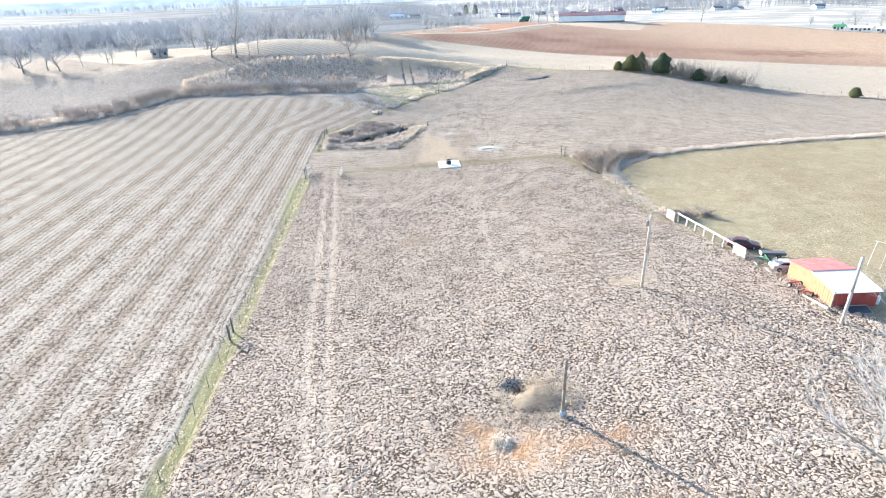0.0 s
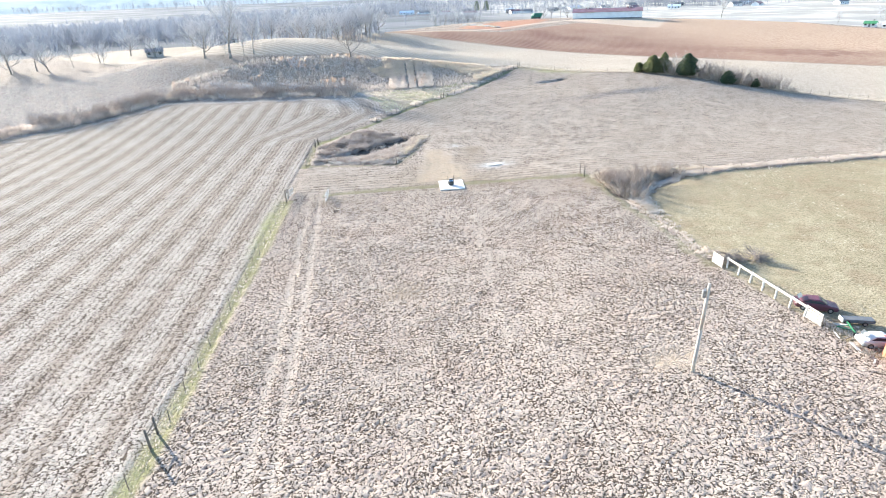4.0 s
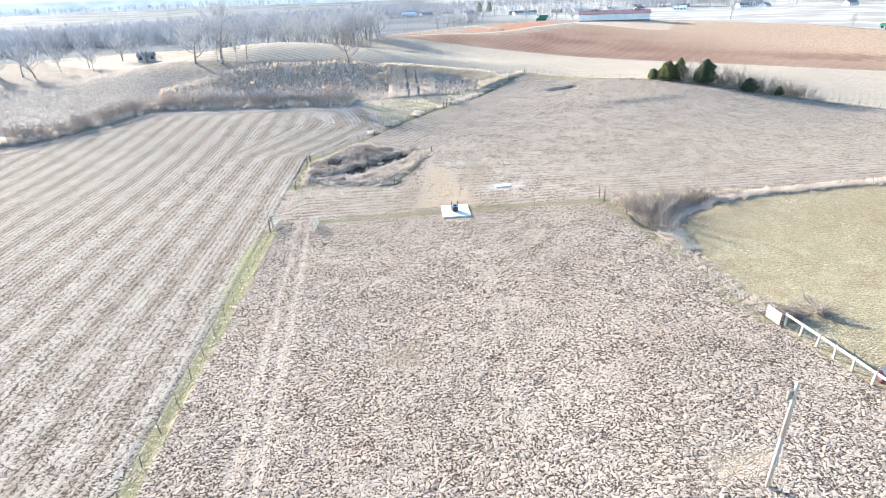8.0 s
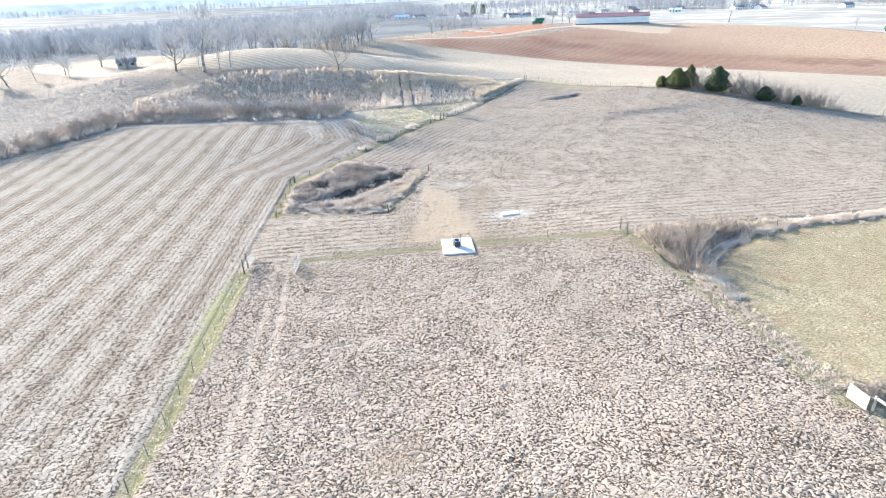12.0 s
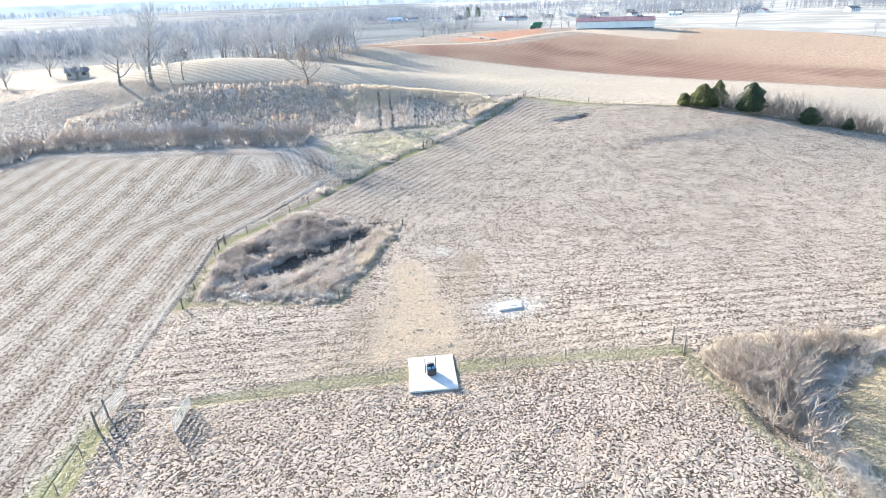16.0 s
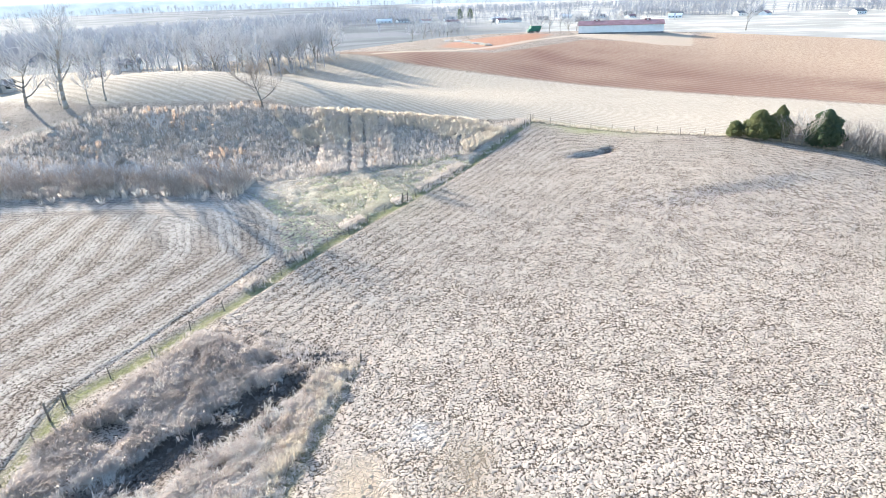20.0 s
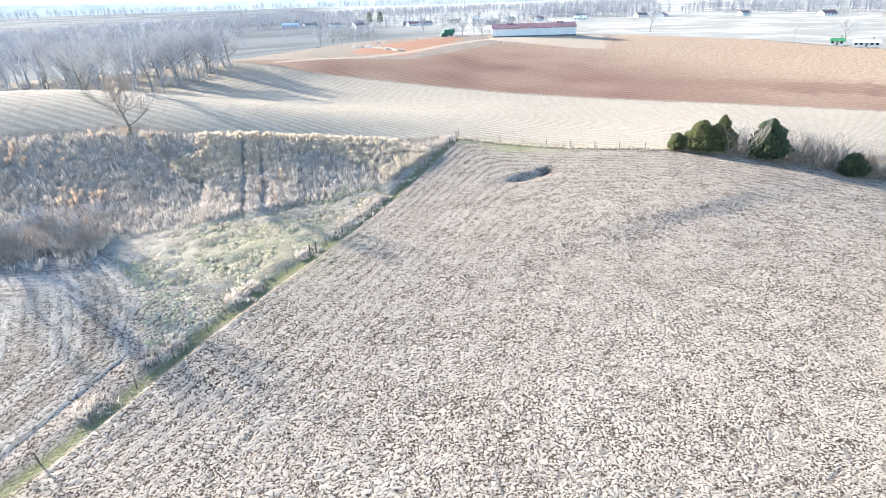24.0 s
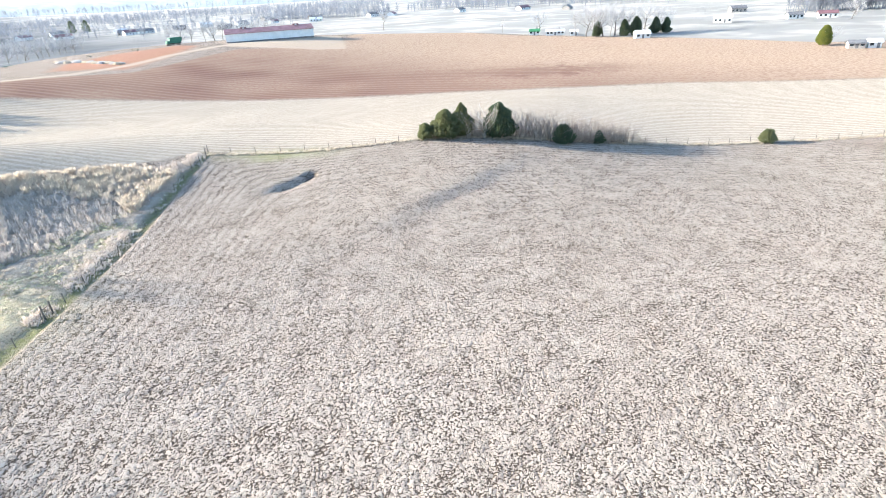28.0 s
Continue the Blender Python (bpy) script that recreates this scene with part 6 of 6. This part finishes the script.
# the dark green grain wagon, machines, hay and rubble in the red yard
wagon = thing("grain_wagon", "dark green high-sided wagon standing in the yard", "wagon", stand(105.8, 441.5, 15))
part("hopper", loft([(-3.4, [(-0.9, 1.2), (0.9, 1.2), (1.5, 3.9), (-1.5, 3.9)]), (2.4, [(-0.9, 1.1), (0.9, 1.1), (1.5, 3.9), (-1.5, 3.9)]), (3.6, [(-0.9, 2.2), (0.9, 2.2), (1.45, 3.7), (-1.45, 3.7)])]), TEAL_PAINT, wagon)
part("cab", box(1.5, 2.2, 1.5, (-4.2, 0, 0.9), 0.15), TEAL_PAINT, wagon)
part("chassis", box(7.2, 1.0, 0.3, (-0.3, 0, 0.8)), RUBBER, wagon)
for x in (-3.9, -1.6, 1.8):
    for s in (-1, 1):
        wheel(wagon, x, s * 1.05, 0.55, 0.4)


def tractor(label, m, paint):
    ob = thing("tractor", label, "tractor", m)
    part("bonnet", box(1.7, 0.8, 0.8, (1.0, 0, 0.8), 0.1), paint, ob)
    part("cab", box(1.3, 1.3, 1.5, (-0.5, 0, 1.1), 0.12), DARK_GLASS, ob, "dark glazed cab")
    part("cab_roof", box(1.5, 1.5, 0.15, (-0.5, 0, 2.6), 0.05), paint, ob)
    for s in (-1, 1):
        wheel(ob, -0.6, s * 0.9, 0.8, 0.45)
        wheel(ob, 1.5, s * 0.75, 0.5, 0.3)
    return ob


tractor("dark tractor parked near the barn end", stand(186, 452, 30), TEAL_PAINT)
implement("rusty disc harrow lying in the yard", stand(83.0, 429.5, 10), HAY, 6.0, 9)
implement("long rusty implement frame on pale grass", stand(62, 426, 0), HAY, 8.0, 9)
implement("rusty tool frame beside the hedge", stand(30, 436, 10), TEAL_PAINT, 5.0, 7)
rng = random.Random(77)
for i in range(16):
    f = i / 15
    b = bmesh.new()
    bmesh.ops.create_icosphere(b, subdivisions=2, radius=1.0)
    for v in b.verts:
        v.co = Vector((v.co.x * 2.6, v.co.y * 1.3, v.co.z * 0.95)) * (1 + 0.35 * (rng.random() - 0.5))
    x, y = 48 + 17 * f + rng.uniform(-1.5, 1.5), 412 - 38 * f + rng.uniform(-2, 2)
    lone("rubble_mound", b, STONE if i % 3 else HAY, "low heap of pale stone and straw by the red soil", "rubble", stand(x, y, -60 + rng.uniform(-20, 20)), "rubble heaps in the yard")


# ==== the village and the farms beyond ====
def house(x, y, turn, long, deep, eave, wall_mat, roof_mat, label, windows=4, category="house"):
    ob = thing("house" if category == "house" else "outbuilding", label, category, stand(x, y, turn))
    wall, roofs = gable(long, deep, eave, eave + deep * 0.26, 0.2, 0.4)
    body = part("wall", wall, wall_mat, ob)
    for r in roofs:
        part("roof", r, roof_mat, ob)
    for side in (-1, 1):
        for i in range(windows):
            wx = -long / 2 + (i + 0.5) * long / windows
            if i == windows // 2 and side < 0:
                part("door", box(1.0, 0.08, 2.1, (wx, side * (deep / 2 + 0.03), 0.1)), ROOF_GREY, ob)
            else:
                w = part("window", box(1.3, 0.08, 1.3, (wx, side * (deep / 2 + 0.03), 1.0)), DARK_GLASS, ob)
                part("sill", box(1.5, 0.16, 0.08, (wx, side * (deep / 2 + 0.06), 0.92)), PAINT_WHITE, w)
    if category == "house":
        part("chimney", box(0.8, 0.8, 1.6, (long * 0.22, deep * 0.1, eave + deep * 0.2), 0.03), STONE, ob)
    return ob


TOWN = [(-17, 1110, 10, 18, 10), (20, 1020, -15, 24, 10), (48, 1015, 25, 20, 10), (113, 905, 0, 18, 10), (172, 880, -20, 14, 9), (183, 950, 30, 16, 9), (196, 885, 0, 18, 9), (176, 872, 12, 15, 9), (390, 970, 20, 18, 10), (388, 812, -30, 16, 9),
        (469, 800, 10, 15, 9), (492, 786, 40, 18, 10), (240, 900, -10, 16, 9), (282, 930, 15, 18, 9), (322, 900, 0, 15, 9), (350, 860, 30, 15, 8), (262, 800, -25, 16, 9), (228, 690, 10, 14, 8), (120, 1010, 5, 16, 9), (80, 960, 40, 18, 9),
        (434, 900, 5, 20, 9), (520, 860, -20, 18, 9), (560, 720, 15, 16, 9), (600, 640, 0, 18, 10), (590, 560, 25, 16, 9), (412, 292, -65, 11, 6), (450, 262, -50, 9, 6), (460, 246, -60, 11, 6), (520, 330, -45, 12, 7)]
for i, (x, y, turn, long, deep) in enumerate(TOWN):
    house(x, y, turn, long, deep, (2.8, 3.2, 2.6)[i % 3], PAINT_WHITE if i % 4 else STONE, (ROOF_GREY, ROOF_BLUE, ROOF_GREY, ROOF_MAROON)[i % 4],
          ("white farmhouse with a grey roof far off", "white house with a pale metal roof", "low white house with a dark roof", "white house with a maroon roof")[i % 4] if i % 4 else "grey stone house with a grey roof far off")
house(292, 352, -52, 6, 4.5, 2.2, PAINT_WHITE, GREEN_PAINT, "small white house with a green roof beyond the field", 3)
house(297, 340, -50, 11, 4, 2.2, PAINT_WHITE, ROOF_BLUE, "long pale trailer home beyond the field", 5)
house(301, 329, -50, 4.5, 4, 2.2, PAINT_WHITE, ROOF_BLUE, "small white shed with a tin roof", 2, "shed")
house(303, 285, -45, 7.5, 6, 2.3, PAINT_WHITE, ROOF_BLUE, "white house with a bright tin roof by the evergreens", 3)
house(292, 183, -60, 5.5, 4, 2.0, STONE, ROOF_GREY, "dark low outbuilding at the field's far edge", 3, "shed")
house(296, 178, -60, 4.5, 4, 2.3, PAINT_WHITE, ROOF_BLUE, "bright white shed at the field's far edge", 2, "shed")
house(-111, 292, 20, 7, 5, 2.4, STONE, ROOF_GREY, "grey shed half hidden behind bare trees", 3, "shed")
house(-92, 345, 15, 9, 6, 2.6, PAINT_WHITE, ROOF_GREY, "pale house seen between bare trees", 4)
for x, y, s, seed in ((309, 300, 9, 51), (314, 296, 10, 52), (322, 300, 9, 53), (328, 292, 9, 54), (333, 288, 8.5, 55), (300, 312, 8, 56), (145, 1060, 16, 57), (160, 1045, 16, 58)):
    conifer("evergreen_tree", "dark green evergreen far beyond the fields", seed, s, s * 0.62, stand(x, y), CEDAR_BLUE, 0.5)
conifer("evergreen_tree", "yellow-green leafy tree catching the sun", 59, 8.0, 5.0, stand(297, 196), GOLD_LEAF, 0.35)
for x, y, k, s in ((298, 318, "w", 1.1), (303, 310, "w", 1.2), (296, 324, "s", 1.0), (312, 308, "w", 1.2), (318, 304, "w", 1.1), (330, 300, "w", 1.2), (338, 294, "w", 1.0), (300, 303, "s", 1.0), (306, 318, "w", 1.2)):
    copy_thing({"w": wide, "s": slim}[k], stand(x, y, x * 31 % 360, s))


# ==== woods in the distance ====
def far_tree(rng, h):
    """A rough bare crown: a trunk and a spray of thin upward shoots."""
    v, f = [], []
    r = h * 0.012 + 0.05
    v += [(-r, 0, 0), (r, 0, 0), (0, 0, h * 0.7), (0, -r, 0), (0, r, 0)]
    f += [(0, 1, 2), (3, 4, 2)]
    for _ in range(24):
        a, k = rng.uniform(0, 6.283), math.sqrt(rng.random()) * h * 0.26
        z = h * rng.uniform(0.25, 0.75)
        x, y = k * 0.4 * math.cos(a), k * 0.4 * math.sin(a)
        L = h * rng.uniform(0.16, 0.34)
        w = rng.uniform(0.05, 0.12) * h * 0.16
        b = len(v)
        t = a + 1.57
        v += [(x - w * math.cos(t), y - w * math.sin(t), z), (x + w * math.cos(t), y + w * math.sin(t), z), (x + k * math.cos(a), y + k * math.sin(a), z + L)]
        f.append((b, b + 1, b + 2))
    return v, f


rng = random.Random(200)
FAR = [far_tree(rng, 14) for _ in range(6)]
# haze over the distant woods is put into this blue-grey twig colour
FAR_TWIG = plain("hazed_far_twigs", (0.33, 0.35, 0.40), (0.25, 0.26, 0.29), 0.05, 0.95, local=False, thin=0.25)


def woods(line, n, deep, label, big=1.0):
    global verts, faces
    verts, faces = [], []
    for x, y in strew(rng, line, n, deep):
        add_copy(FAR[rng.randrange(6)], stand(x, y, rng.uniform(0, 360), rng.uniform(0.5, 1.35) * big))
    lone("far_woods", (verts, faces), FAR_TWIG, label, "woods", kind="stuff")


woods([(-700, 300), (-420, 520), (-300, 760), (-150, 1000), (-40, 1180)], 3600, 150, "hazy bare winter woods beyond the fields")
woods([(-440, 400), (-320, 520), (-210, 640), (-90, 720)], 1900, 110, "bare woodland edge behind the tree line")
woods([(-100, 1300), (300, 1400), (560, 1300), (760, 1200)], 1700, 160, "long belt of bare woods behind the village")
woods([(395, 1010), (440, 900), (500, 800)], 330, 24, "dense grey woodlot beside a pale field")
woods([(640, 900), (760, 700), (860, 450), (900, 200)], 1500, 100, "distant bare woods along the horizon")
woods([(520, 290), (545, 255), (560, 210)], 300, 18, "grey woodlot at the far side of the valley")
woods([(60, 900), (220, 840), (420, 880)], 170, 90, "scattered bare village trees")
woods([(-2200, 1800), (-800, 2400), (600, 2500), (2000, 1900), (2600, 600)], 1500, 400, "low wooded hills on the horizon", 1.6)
woods([(-100, 338), (-60, 325), (-8, 326)], 90, 36, "bare saplings among the woodlot trees", 0.8)

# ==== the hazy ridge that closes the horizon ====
# the haze is painted: the ridge itself glows faintly blue
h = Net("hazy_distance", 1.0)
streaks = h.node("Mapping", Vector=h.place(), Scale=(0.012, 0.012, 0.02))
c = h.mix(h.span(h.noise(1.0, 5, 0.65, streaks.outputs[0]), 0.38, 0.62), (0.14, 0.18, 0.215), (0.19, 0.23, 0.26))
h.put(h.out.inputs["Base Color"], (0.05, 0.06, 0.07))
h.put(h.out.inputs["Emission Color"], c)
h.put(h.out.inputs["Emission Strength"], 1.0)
verts, faces = [], []
N = 240
for i in range(N + 1):
    a = radians(-75 + 190 * i / N)
    crest = 52 + 45 * float(step(np.array(-a), -0.6, 0.5)) + 22 * float(rough(np.array(i * 1.0), np.array(0.0), 16, 5)) + 7 * float(rough(np.array(i * 1.0), np.array(3.0), 3, 6))
    for r, z in ((2550, -20), (2750, crest * 0.6), (3000, crest), (3300, -20)):
        verts.append((30 + r * math.sin(a), 60 + r * math.cos(a), z))
faces = [(4 * i + k, 4 * i + 4 + k, 4 * i + 5 + k, 4 * i + 1 + k) for i in range(N) for k in range(3)]
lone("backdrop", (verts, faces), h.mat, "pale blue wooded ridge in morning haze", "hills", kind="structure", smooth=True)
